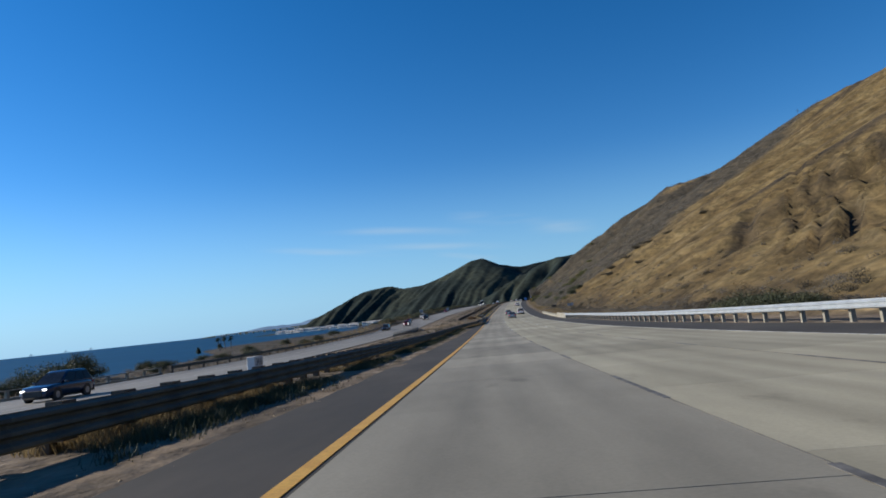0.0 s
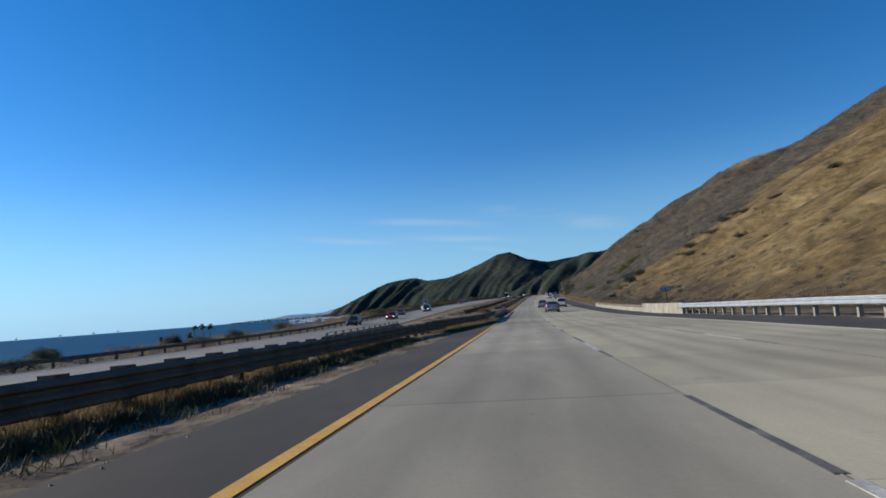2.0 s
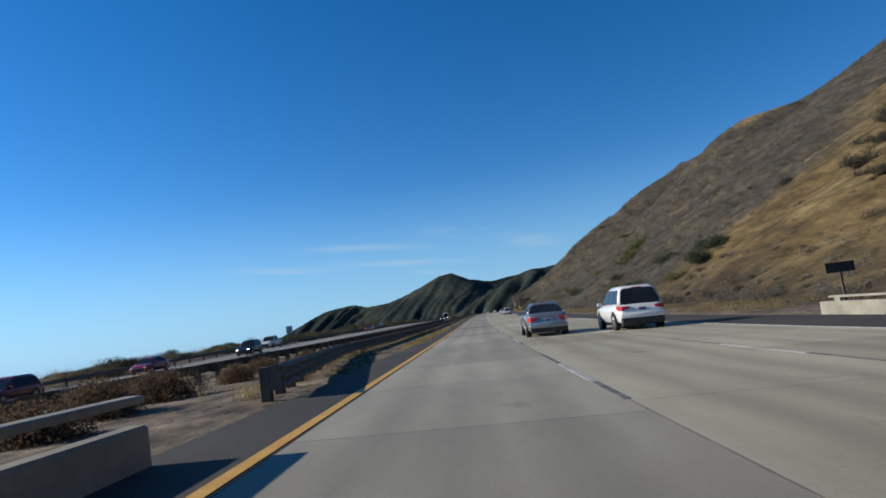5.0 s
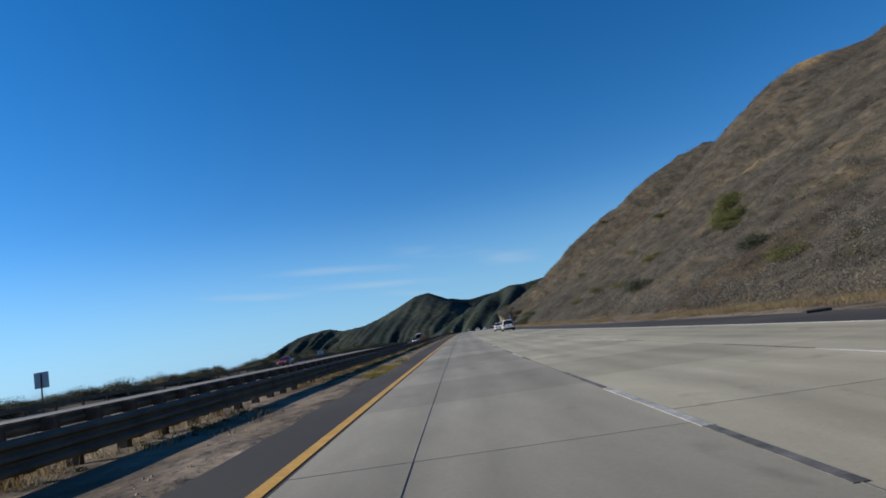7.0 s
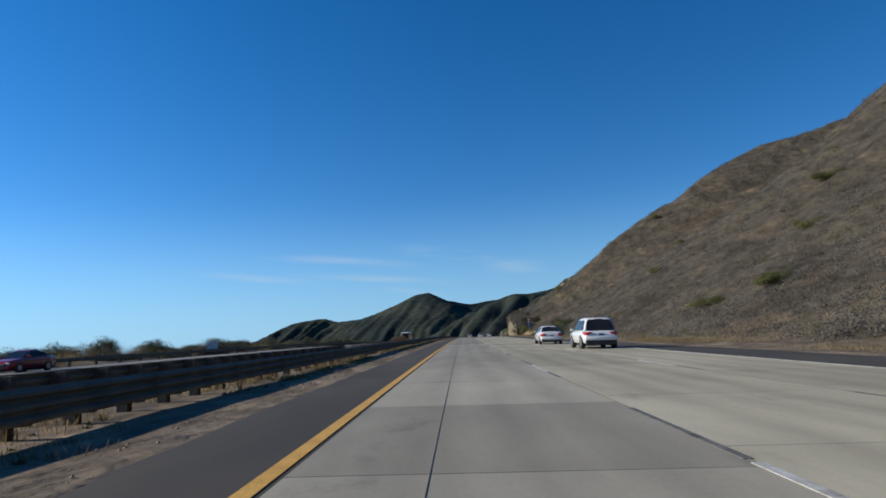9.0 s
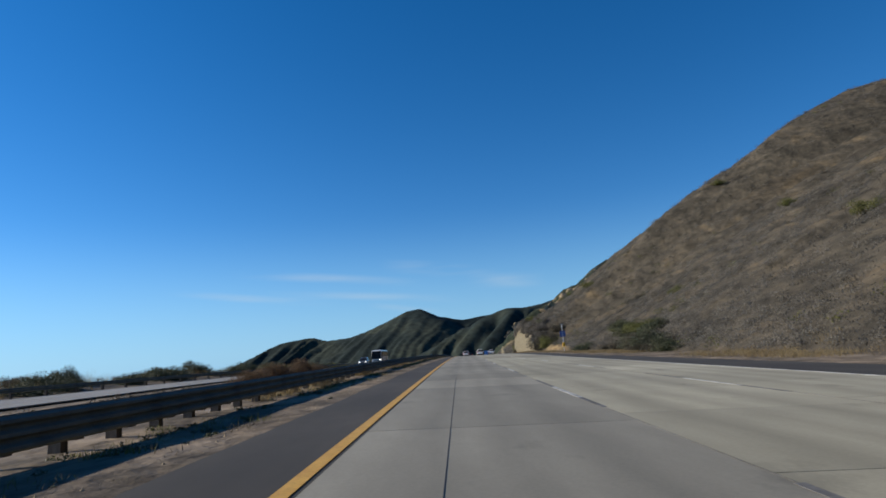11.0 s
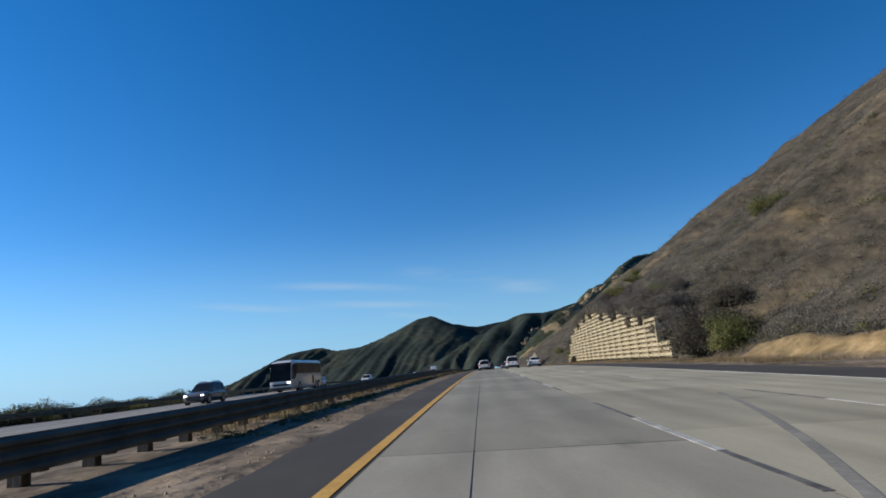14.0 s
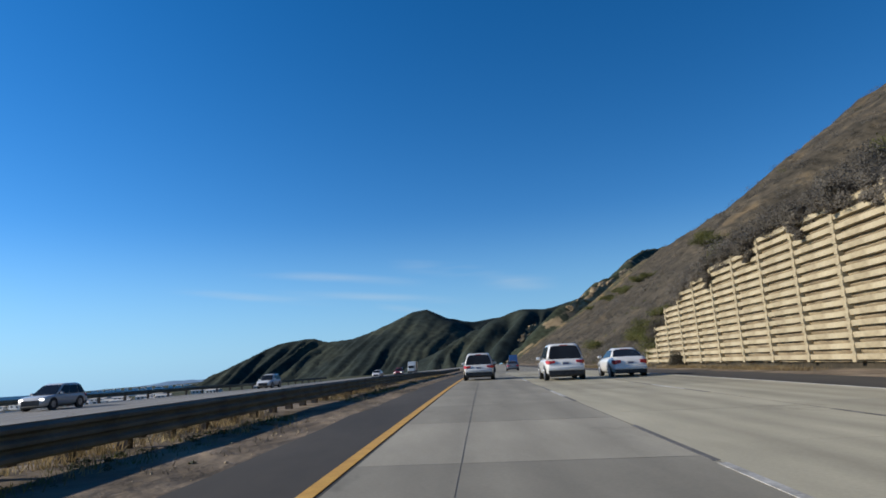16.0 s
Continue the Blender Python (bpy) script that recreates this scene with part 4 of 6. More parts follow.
# ---------------------------------------------------------------- crib retaining wall
def crib_wall(s0, s1, q, label, bay=4.05, course=0.48, high=wall_top):
    ob = tagged(empty("retaining_wall"), label, "retaining wall")
    count = int(round((s1 - s0) / bay))
    beams = [from_bm("stretcher", boxed((-0.14, -bay / 2 + 0.02, 0), (0.14, bay / 2 - 0.02, 0.25), 0.02), M["crib"]) for _ in range(1)]
    header = from_bm("header", boxed((-0.22, -0.15, 0), (0.45, 0.15, 0.25), 0.02), M["crib"])
    fillv, fillf = [], []
    for i in range(count + 1):
        s = s0 + i * bay
        base = on(s, 12.4).z - on(s, q).z + 0.25
        top = max(high(s - bay * 0.4), high(s + bay * 0.4))
        levels = max(1, int(top / course + 0.5))
        for k in range(levels):
            piece("header", header, ob, seat(s, q, base + k * course + 0.0) @ pose(0, 0, 0, 0, 0, 0))
            upright = piece("post", header, ob, seat(s, q - 0.06, base + k * course + 0.24) @ Matrix.Diagonal((0.55, 0.9, 1, 1)))
        if i < count:
            mid = s + bay / 2
            levels = max(1, int(high(mid) / course + 0.5 + 0.6 * noise.noise(Vector((mid, 3, 1)))))
            for k in range(levels):
                piece("stretcher", beams[0], ob, seat(mid, q, base + k * course + 0.11 + random.uniform(-0.02, 0.02)))
            # earth that fills the bay, behind the bars
            a = len(fillv)
            rows, cols = levels * 2 + 1, 9
            for r in range(rows):
                for c in range(cols):
                    y = s + bay * c / (cols - 1)
                    z = base + r * course / 2
                    out = 0.22 + (0.0 if r % 2 else -0.16) + 0.12 * noise.noise(Vector((y * 1.3, z * 1.7, 2)))
                    fillv.append(on(y, q + out, z))
            for r in range(rows - 1):
                for c in range(cols - 1):
                    k = a + r * cols + c
                    fillf.append((k, k + 1, k + cols + 1, k + cols))
    fill = new("fill", mesh_from("fill", fillv, fillf, M["crib_fill"]))
    fill.parent = ob
    tagged(fill, "loose earth between the bars")
    return ob


crib_wall(WALL_A, WALL_B, WALL_Q, "sunlit cream concrete crib retaining wall with overhanging scrub")
crib_wall(664, 700, 15.2, "second cream crib retaining wall farther along the slope", high=lambda s: float(np.interp(s, [662, 668, 680, 692, 701], [1.5, 3.4, 4.2, 3.2, 1.2])))


# ---------------------------------------------------------------- vehicles
def loft(bm, rings):
    made = [[bm.verts.new(p) for p in ring] for ring in rings]
    n = len(made[0])
    for a, b in zip(made, made[1:]):
        for i in range(n):
            bm.faces.new((a[i], a[(i + 1) % n], b[(i + 1) % n], b[i]))
    bm.faces.new(list(reversed(made[0])))
    bm.faces.new(made[-1])
    return bm


SHAPES = {
    # stations along the length (rear to front), height of the shoulder line; glasshouse: base and roof extent
    "suv": dict(y=[-0.5, -0.485, -0.44, -0.30, 0.10, 0.24, 0.40, 0.465, 0.495], z=[0.40, 0.56, 0.585, 0.595, 0.585, 0.575, 0.53, 0.47, 0.34], base=(-0.465, 0.235), roof=(-0.375, 0.025), wide=0.73),
    "sedan": dict(y=[-0.5, -0.485, -0.44, -0.33, 0.05, 0.20, 0.38, 0.46, 0.495], z=[0.42, 0.60, 0.68, 0.69, 0.655, 0.63, 0.57, 0.50, 0.36], base=(-0.375, 0.215), roof=(-0.20, 0.01), wide=0.64),
    "coupe": dict(y=[-0.5, -0.485, -0.44, -0.36, 0.05, 0.20, 0.38, 0.46, 0.495], z=[0.44, 0.63, 0.70, 0.705, 0.655, 0.63, 0.57, 0.50, 0.36], base=(-0.40, 0.215), roof=(-0.20, 0.01), wide=0.63),
    "pickup": dict(y=[-0.5, -0.495, -0.47, -0.20, 0.10, 0.22, 0.41, 0.47, 0.497], z=[0.42, 0.58, 0.60, 0.60, 0.60, 0.60, 0.575, 0.53, 0.40], base=(-0.20, 0.22), roof=(-0.165, 0.07), wide=0.76),
}


def pane_between(corners, out, inset, cut=0.0):
    """A window pane just proud of four corners, shrunk towards its middle, with rounded corners."""
    c = sum((Vector(p) for p in corners), Vector()) / 4
    quad = [c + (Vector(p) - c) * inset + Vector(out) for p in corners]
    pts = quad
    if cut:
        pts = []
        for k in range(4):
            p, before, after = quad[k], quad[k - 1], quad[(k + 1) % 4]
            r = min(cut, 0.45 * (before - p).length, 0.45 * (after - p).length)
            a, e = p + (before - p).normalized() * r, p + (after - p).normalized() * r
            pts += [a, a * 0.25 + e * 0.25 + p * 0.5, e]
    n = len(pts)
    bm = bmesh.new()
    front = [bm.verts.new(p) for p in pts]
    back = [bm.verts.new(p - Vector(out) * 1.6) for p in pts]
    bm.faces.new(front)
    bm.faces.new(list(reversed(back)))
    for i in range(n):
        bm.faces.new((front[i], back[i], back[(i + 1) % n], front[(i + 1) % n]))
    bmesh.ops.recalc_face_normals(bm, faces=bm.faces)
    return bm


def tail_lamp(x, w, y, z0, z1):
    """A wedge of red glass that wraps round the rear corner of the body."""
    bm = bmesh.new()
    foot = [(0.52, -0.050), (0.82, -0.045), (0.925, 0.06), (0.982, 0.28), (0.50, 0.28)]
    low = [bm.verts.new((x * w * a, y + b, z0 + (0.07 if a < 0.6 or b > 0.2 else 0.0))) for a, b in foot]
    top = [bm.verts.new((x * w * a * 0.985, y + b + 0.012, z1 - (0.0 if b > 0.2 else 0.015))) for a, b in foot]
    for k in range(5):
        bm.faces.new((low[k], low[(k + 1) % 5], top[(k + 1) % 5], top[k]))
    bm.faces.new(low)
    bm.faces.new(top)
    bmesh.ops.recalc_face_normals(bm, faces=bm.faces)
    bmesh.ops.bevel(bm, geom=list(bm.edges), offset=0.012, segments=1, affect="EDGES")
    return bm


def vehicle(name, style, size, coat, label, m, cladding=False, rack=False, category="car", lit=False):
    L, W, H = size
    sh = SHAPES[style]
    ob = tagged(empty(name, m), label, category)
    w, clear = W / 2, 0.20 if style in ("sedan", "coupe") else 0.26
    rings = []
    for y, z in zip(sh["y"], sh["z"]):
        t = abs(y) * 2
        k = 1 - 0.16 * max(0, t - 0.80) / 0.20
        zb = clear + (0.10 if t > 0.94 else 0.0)
        zt = z * H
        mid = zb + (zt - zb) * 0.55
        half = [(0.0, zb), (w * 0.80 * k, zb), (w * 0.95 * k, zb + 0.10), (w * k, mid), (w * 0.985 * k, zt - 0.10), (w * 0.92 * k, zt - 0.02), (w * 0.70 * k, zt)]
        ring = half + [(0.0, zt + 0.012)] + [(-a, b) for a, b in reversed(half[1:])]
        rings.append([(a, y * L, b) for a, b in ring])
    bm = loft(bmesh.new(), rings)
    bmesh.ops.recalc_face_normals(bm, faces=bm.faces)
    part("body", bm, coat, ob, smooth=True)
    # glasshouse
    rb, fb = (v * L for v in sh["base"])
    rt, ft = (v * L for v in sh["roof"])
    zb = float(np.interp(0, sh["y"], sh["z"])) * H - 0.03
    zr, wb, wt = H - 0.05, w * 0.93, w * sh["wide"]
    zbr = float(np.interp(sh["base"][0], sh["y"], sh["z"])) * H - 0.03
    zbf = float(np.interp(sh["base"][1], sh["y"], sh["z"])) * H - 0.03
    low = [(-wb, rb, zbr), (wb, rb, zbr), (wb, fb, zbf), (-wb, fb, zbf)]
    high = [(-wt, rt, zr - 0.03), (wt, rt, zr - 0.03), (wt, ft, zr - 0.02), (-wt, ft, zr - 0.02)]
    rings = []
    for k, (f, wide, pull, corner) in enumerate(((0.0, 1.0, 0.0, 0.10), (0.45, 1.012, 0.0, 0.13), (0.86, 1.0, 0.0, 0.16), (0.96, 0.96, 0.05, 0.2), (1.0, 0.86, 0.16, 0.26))):
        f2 = min(1.0, f / 0.93)
        ww = (wb + (wt - wb) * f2) * wide
        r, t = rb + (rt - rb) * f2 + pull, fb + (ft - fb) * f2 - pull
        zz = [zbr + (zr - 0.03 - zbr) * f2, zbf + (zr - 0.02 - zbf) * f2] if f < 0.9 else [H - 0.05 if f < 0.99 else H] * 2
        ring = []
        for cx, cy, a0 in ((1, 1, 0), (-1, 1, 90), (-1, -1, 180), (1, -1, 270)):
            for a in (0, 30, 60, 90):
                a = radians(a0 + a)
                y = (t - corner if cy > 0 else r + corner) + corner * math.sin(a)
                ring.append((cx * (ww - corner) + corner * math.cos(a), y, zz[0] + (zz[1] - zz[0]) * (y - r) / (t - r)))
        rings.append(ring)
    bm = loft(bmesh.new(), rings)
    bmesh.ops.recalc_face_normals(bm, faces=bm.faces)
    part("cabin", bm, coat, ob, smooth=True)
    g = M["glass_dark"]
    part("rear_window", pane_between([low[0], low[1], high[1], high[0]], (0, -0.026, 0.012), 0.90, 0.16), g, ob, "dark rear window")
    part("windscreen", pane_between([low[2], low[3], high[3], high[2]], (0, 0.024, 0.012), 0.90, 0.12), g, ob, "dark windscreen")
    for side in (0, 1):
        a, b = (low[0], low[3]) if side == 0 else (low[1], low[2])
        c, d = (high[0], high[3]) if side == 0 else (high[1], high[2])
        cuts = [0.05, 0.50, 0.96] if style != "suv" else [0.04, 0.27, 0.60, 0.96]
        for u, v in zip(cuts, cuts[1:]):
            lp = lambda p, q, t: Vector(p) + (Vector(q) - Vector(p)) * t
            u2, v2 = u + 0.012, v - 0.012
            quad = [lp(lp(a, b, u2), lp(c, d, u2), 0.10), lp(lp(a, b, v2), lp(c, d, v2), 0.10), lp(lp(a, b, v2), lp(c, d, v2), 0.90), lp(lp(a, b, u2), lp(c, d, u2), 0.90)]
            part("side_window", pane_between(quad, ((-0.024 if side == 0 else 0.024), 0, 0.006), 1.0, 0.07), g, ob, "dark side window")
    # wheels
    R = 0.365 if style in ("suv", "pickup") else 0.315
    for x in (-1, 1):
        for y in (-0.295, 0.305):
            bm = bmesh.new()
            c = Vector((x * (w - 0.115), y * L, R))
            rings = []
            for dx, r in ((-0.11, R * 0.66), (-0.11, R * 0.93), (-0.07, R), (0.07, R), (0.11, R * 0.93), (0.11, R * 0.66)):
                rings.append([c + Vector((dx, math.cos(a) * r, math.sin(a) * r)) for a in np.linspace(0, 2 * math.pi, 20, endpoint=False)])
            loft(bm, rings)
            bmesh.ops.recalc_face_normals(bm, faces=bm.faces)
            tyre = part("wheel", bm, M["rubber"], ob, "black tyre", smooth=False)
            bm = bmesh.new()
            rod(bm, c + Vector((x * 0.085, 0, 0)), c + Vector((x * 0.118, 0, 0)), R * 0.62, R * 0.56, 16)
            for k in range(5):
                a = k * 2 * math.pi / 5
                rod(bm, c + Vector((x * 0.12, 0, 0)), c + Vector((x * 0.12, math.cos(a) * R * 0.5, math.sin(a) * R * 0.5)), 0.03, 0.022, 6)
            part("rim", bm, M["rim"], tyre, "alloy rim")
            part("wheel_arch", rodded(c + Vector((x * 0.06, 0, 0.0)), c + Vector((x * 0.1175, 0, 0.0)), R * 1.13, R * 1.13, 20), M["trim_black"], ob, "dark wheel arch")
    # lamps, bumpers, plate, mirrors
    zt = (0.53 if style in ("suv", "pickup") else 0.56) * H
    yb = -0.489 * L
    tall = style in ("suv", "pickup")
    for x in (-1, 1):
        part("tail_light", tail_lamp(x, w, yb, zt - (0.16 if tall else 0.20), zt + 0.03), M["red_lens"], ob, "red wedge tail light")
        yf = 0.475 * L
        bm = boxed((w * 0.58 if x > 0 else -w * 0.86, yf - 0.12, 0.38 * H), (w * 0.86 if x > 0 else -w * 0.58, yf + 0.045, 0.38 * H + 0.11), 0.03)
        part("headlight", bm, M["headlamp_lit"] if lit else M["clear_lens"], ob, "clear headlight")
        bm = boxed((w * 0.97 if x > 0 else -w * 0.97 - 0.20, fb - 0.42, zb + 0.02), (w * 0.97 + 0.20 if x > 0 else -w * 0.97, fb - 0.28, zb + 0.16), 0.03)
        part("wing_mirror", bm, coat, ob)
    part("rear_bumper", boxed((-w * 0.86, -0.5 * L - 0.02, clear - 0.03), (w * 0.86, -0.46 * L, clear + (0.25 if cladding else 0.19)), 0.05), M["trim_black"], ob, "black lower bumper")
    part("bumper_skin", boxed((-w * 0.90, -0.5 * L - 0.035, clear + (0.20 if cladding else 0.15)), (w * 0.90, -0.46 * L, clear + (0.42 if tall else 0.34)), 0.06), coat, ob, "painted bumper", smooth=True)
    part("underside", boxed((-w * 0.78, -0.44 * L, 0.17), (w * 0.78, 0.42 * L, clear + 0.06), 0.02), M["trim_black"], ob, "dark underside")
    part("front_grille", boxed((-w * 0.62, 0.47 * L, clear + 0.06), (w * 0.62, 0.50 * L + 0.012, 0.40 * H), 0.03), M["trim_black"], ob, "dark grille")
    plate = part("number_plate", boxed((-0.16, yb - 0.045, zt - 0.21), (0.16, yb - 0.02, zt - 0.06), 0.004), M["plate"], ob, "white plate with a plain bar")
    part("plate_bar", boxed((-0.12, yb - 0.050, zt - 0.16), (0.12, yb - 0.043, zt - 0.10)), M["plate_bar"], plate, "plain dark bar")
    part("high_brake_light", boxed((-0.2, rt - 0.05, zr - 0.055), (0.2, rt + 0.02, zr - 0.02), 0.005), M["red_lens"], ob)
    if rack:
        for x in (-1, 1):
            part("roof_rail", rodded((x * wt * 0.86, rt + 0.2, H + 0.045), (x * wt * 0.86, ft - 0.1, H + 0.045), 0.02), M["trim_black"], ob, "black roof rail")
    if style == "pickup":
        part("bed", boxed((-w * 0.80, -0.47 * L, 0.60 * H - 0.03), (w * 0.80, -0.215 * L, 0.60 * H + 0.03), 0.01), M["trim_black"], ob, "dark open load bed")
    return ob


lamp = material("headlamp_glow", [(1, 1, 1), (1, 1, 1)], 1)
b = lamp.node_tree.nodes["Principled BSDF"]
b.inputs["Emission Color"].default_value, b.inputs["Emission Strength"].default_value = (1, 0.97, 0.9, 1), 3.0
M["headlamp_lit"] = lamp

WHITE = paint("white_car_paint", (0.68, 0.675, 0.655))
PEARL = paint("pearl_car_paint", (0.58, 0.575, 0.555))
SILVER = paint("silver_car_paint", (0.30, 0.30, 0.29), 0.6)
NAVY = paint("dark_blue_car_paint", (0.015, 0.025, 0.06))
BLACK = paint("black_car_paint", (0.015, 0.015, 0.018))
RED = paint("red_car_paint", (0.22, 0.02, 0.02))
GREY = paint("grey_car_paint", (0.16, 0.17, 0.18), 0.3)
BLUE = paint("blue_truck_paint", (0.02, 0.10, 0.32))

# same direction
vehicle("compact_suv", "suv", (4.45, 1.86, 1.60), PEARL, "pearl white compact suv in the inner lane", seat(559.2, -0.75), cladding=True)
vehicle("suv", "suv", (4.82, 1.96, 1.72), WHITE, "white suv with dark lower bumper and roof rails", seat(329.5, 7.2), cladding=True, rack=True)
vehicle("sedan", "sedan", (4.70, 1.82, 1.46), PEARL, "pale sedan in the outer lane ahead of the suv", seat(345, 6.6))
vehicle("sedan", "sedan", (4.70, 1.82, 1.46), WHITE, "white sedan in the outer lane", seat(553.0, 6.9))
vehicle("suv", "suv", (4.80, 1.94, 1.76), WHITE, "white suv with a dark rear window in the middle lane", seat(551.8, 3.5), cladding=True, rack=True)
vehicle("sedan", "coupe", (4.55, 1.84, 1.45), SILVER, "silver sedan with red wedge tail lights in the middle lane", seat(153.2, 3.72))
vehicle("sedan", "sedan", (4.60, 1.80, 1.46), SILVER, "silver sedan in the middle lane", seat(192, 3.2))
vehicle("suv", "suv", (4.80, 1.94, 1.76), WHITE, "white suv in the outer lane beyond the bridge", seat(190, 6.7), cladding=True)
vehicle("suv", "suv", (4.70, 1.90, 1.74), BLACK, "black suv in the inner lane far ahead", seat(610, 0.0))
vehicle("sedan", "sedan", (4.70, 1.82, 1.46), GREY, "dark grey sedan in the middle lane far ahead", seat(617, 3.6))

# oncoming
vehicle("suv", "suv", (4.80, 1.92, 1.76), NAVY, "dark blue suv with lit headlights", seat(39.5, -24.1, 0, True), lit=True)
vehicle("suv", "suv", (4.80, 1.92, 1.76), BLACK, "black suv with pale roof rails on the opposite carriageway", seat(183, -27.8, 0, True), rack=True)
vehicle("suv", "suv", (4.6, 1.86, 1.66), RED, "dark red suv with lit headlights", seat(201, -24.6, 0, True), lit=True)
vehicle("sedan", "sedan", (4.6, 1.82, 1.46), RED, "red sedan on the opposite carriageway", seat(224, -27.8, 0, True))
vehicle("suv", "suv", (4.6, 1.86, 1.70), BLACK, "black suv with lit headlights", seat(240, -24.1, 0, True), lit=True)
vehicle("pickup", "pickup", (5.5, 1.96, 1.82), WHITE, "white pickup truck with a double cab in the far lane", seat(258.6, -27.8, 0, True), category="pickup truck")
vehicle("sedan", "sedan", (4.7, 1.82, 1.46), RED, "dark red sedan on the opposite carriageway", seat(335.6, -27.8, 0, True))
vehicle("suv", "suv", (4.8, 1.92, 1.76), GREY, "dark grey suv with roof rails and lit headlights", seat(509.1, -24.1, 0, True), lit=True, rack=True)
vehicle("suv", "suv", (4.4, 1.82, 1.60), PEARL, "pale compact suv with lit headlights", seat(560.4, -27.8, 0, True), lit=True)
vehicle("suv", "suv", (4.7, 1.86, 1.70), WHITE, "white suv on the opposite carriageway", seat(601.5, -27.8, 0, True))
vehicle("sedan", "sedan", (4.7, 1.82, 1.46), WHITE, "white sedan far down the opposite carriageway", seat(659.5, -24.1, 0, True))
vehicle("suv", "suv", (4.7, 1.86, 1.68), RED, "red suv with lit headlights far down the opposite carriageway", seat(666, -20.4, 0, True), lit=True)


def box_truck(label, m, coat, cargo, graphic=None):
    ob = tagged(empty("box_truck", m), label, "truck")
    part("chassis", boxed((-1.0, -3.9, 0.55), (1.0, 3.6, 0.85), 0.03), M["trim_black"], ob)
    part("cargo_box", boxed((-1.2, -4.0, 0.9), (1.2, 1.6, 3.5), 0.04), cargo, ob)
    part("cab", boxed((-1.05, 1.75, 0.6), (1.05, 3.7, 2.45), 0.15), coat, ob)
    part("windscreen", boxed((-0.9, 3.66, 1.5), (0.9, 3.72, 2.25), 0.02), M["glass_dark"], ob, "dark windscreen")
    for x in (-1, 1):
        part("side_window", boxed((x * 1.04 - 0.02, 2.5, 1.5), (x * 1.04 + 0.02, 3.45, 2.2), 0.01), M["glass_dark"], ob)
        part("headlight", boxed((x * 0.75 - 0.18, 3.66, 0.95), (x * 0.75 + 0.18, 3.74, 1.15), 0.02), M["clear_lens"], ob)
        if graphic:
            part("graphic", boxed((x * 1.2 - 0.008, -2.4, 1.3), (x * 1.2 + 0.008, 0.8, 3.2)), graphic, ob, "red patch on the side")
        for y in (-2.6, 2.7):
            wheel = part("wheel", rodded((x * 0.75, y, 0.48), (x * 1.08, y, 0.48), 0.48, n=20), M["rubber"], ob, "black tyre")
            part("rim", rodded((x * 1.06, y, 0.48), (x * 1.10, y, 0.48), 0.27, n=16), M["rim"], wheel)
    return ob


box_truck("white box truck with a red graphic on its side", seat(722, -24.1, 0, True), WHITE, WHITE, RED)
box_truck("blue box truck far ahead in the outer lane", seat(720, 7.2), BLUE, BLUE)


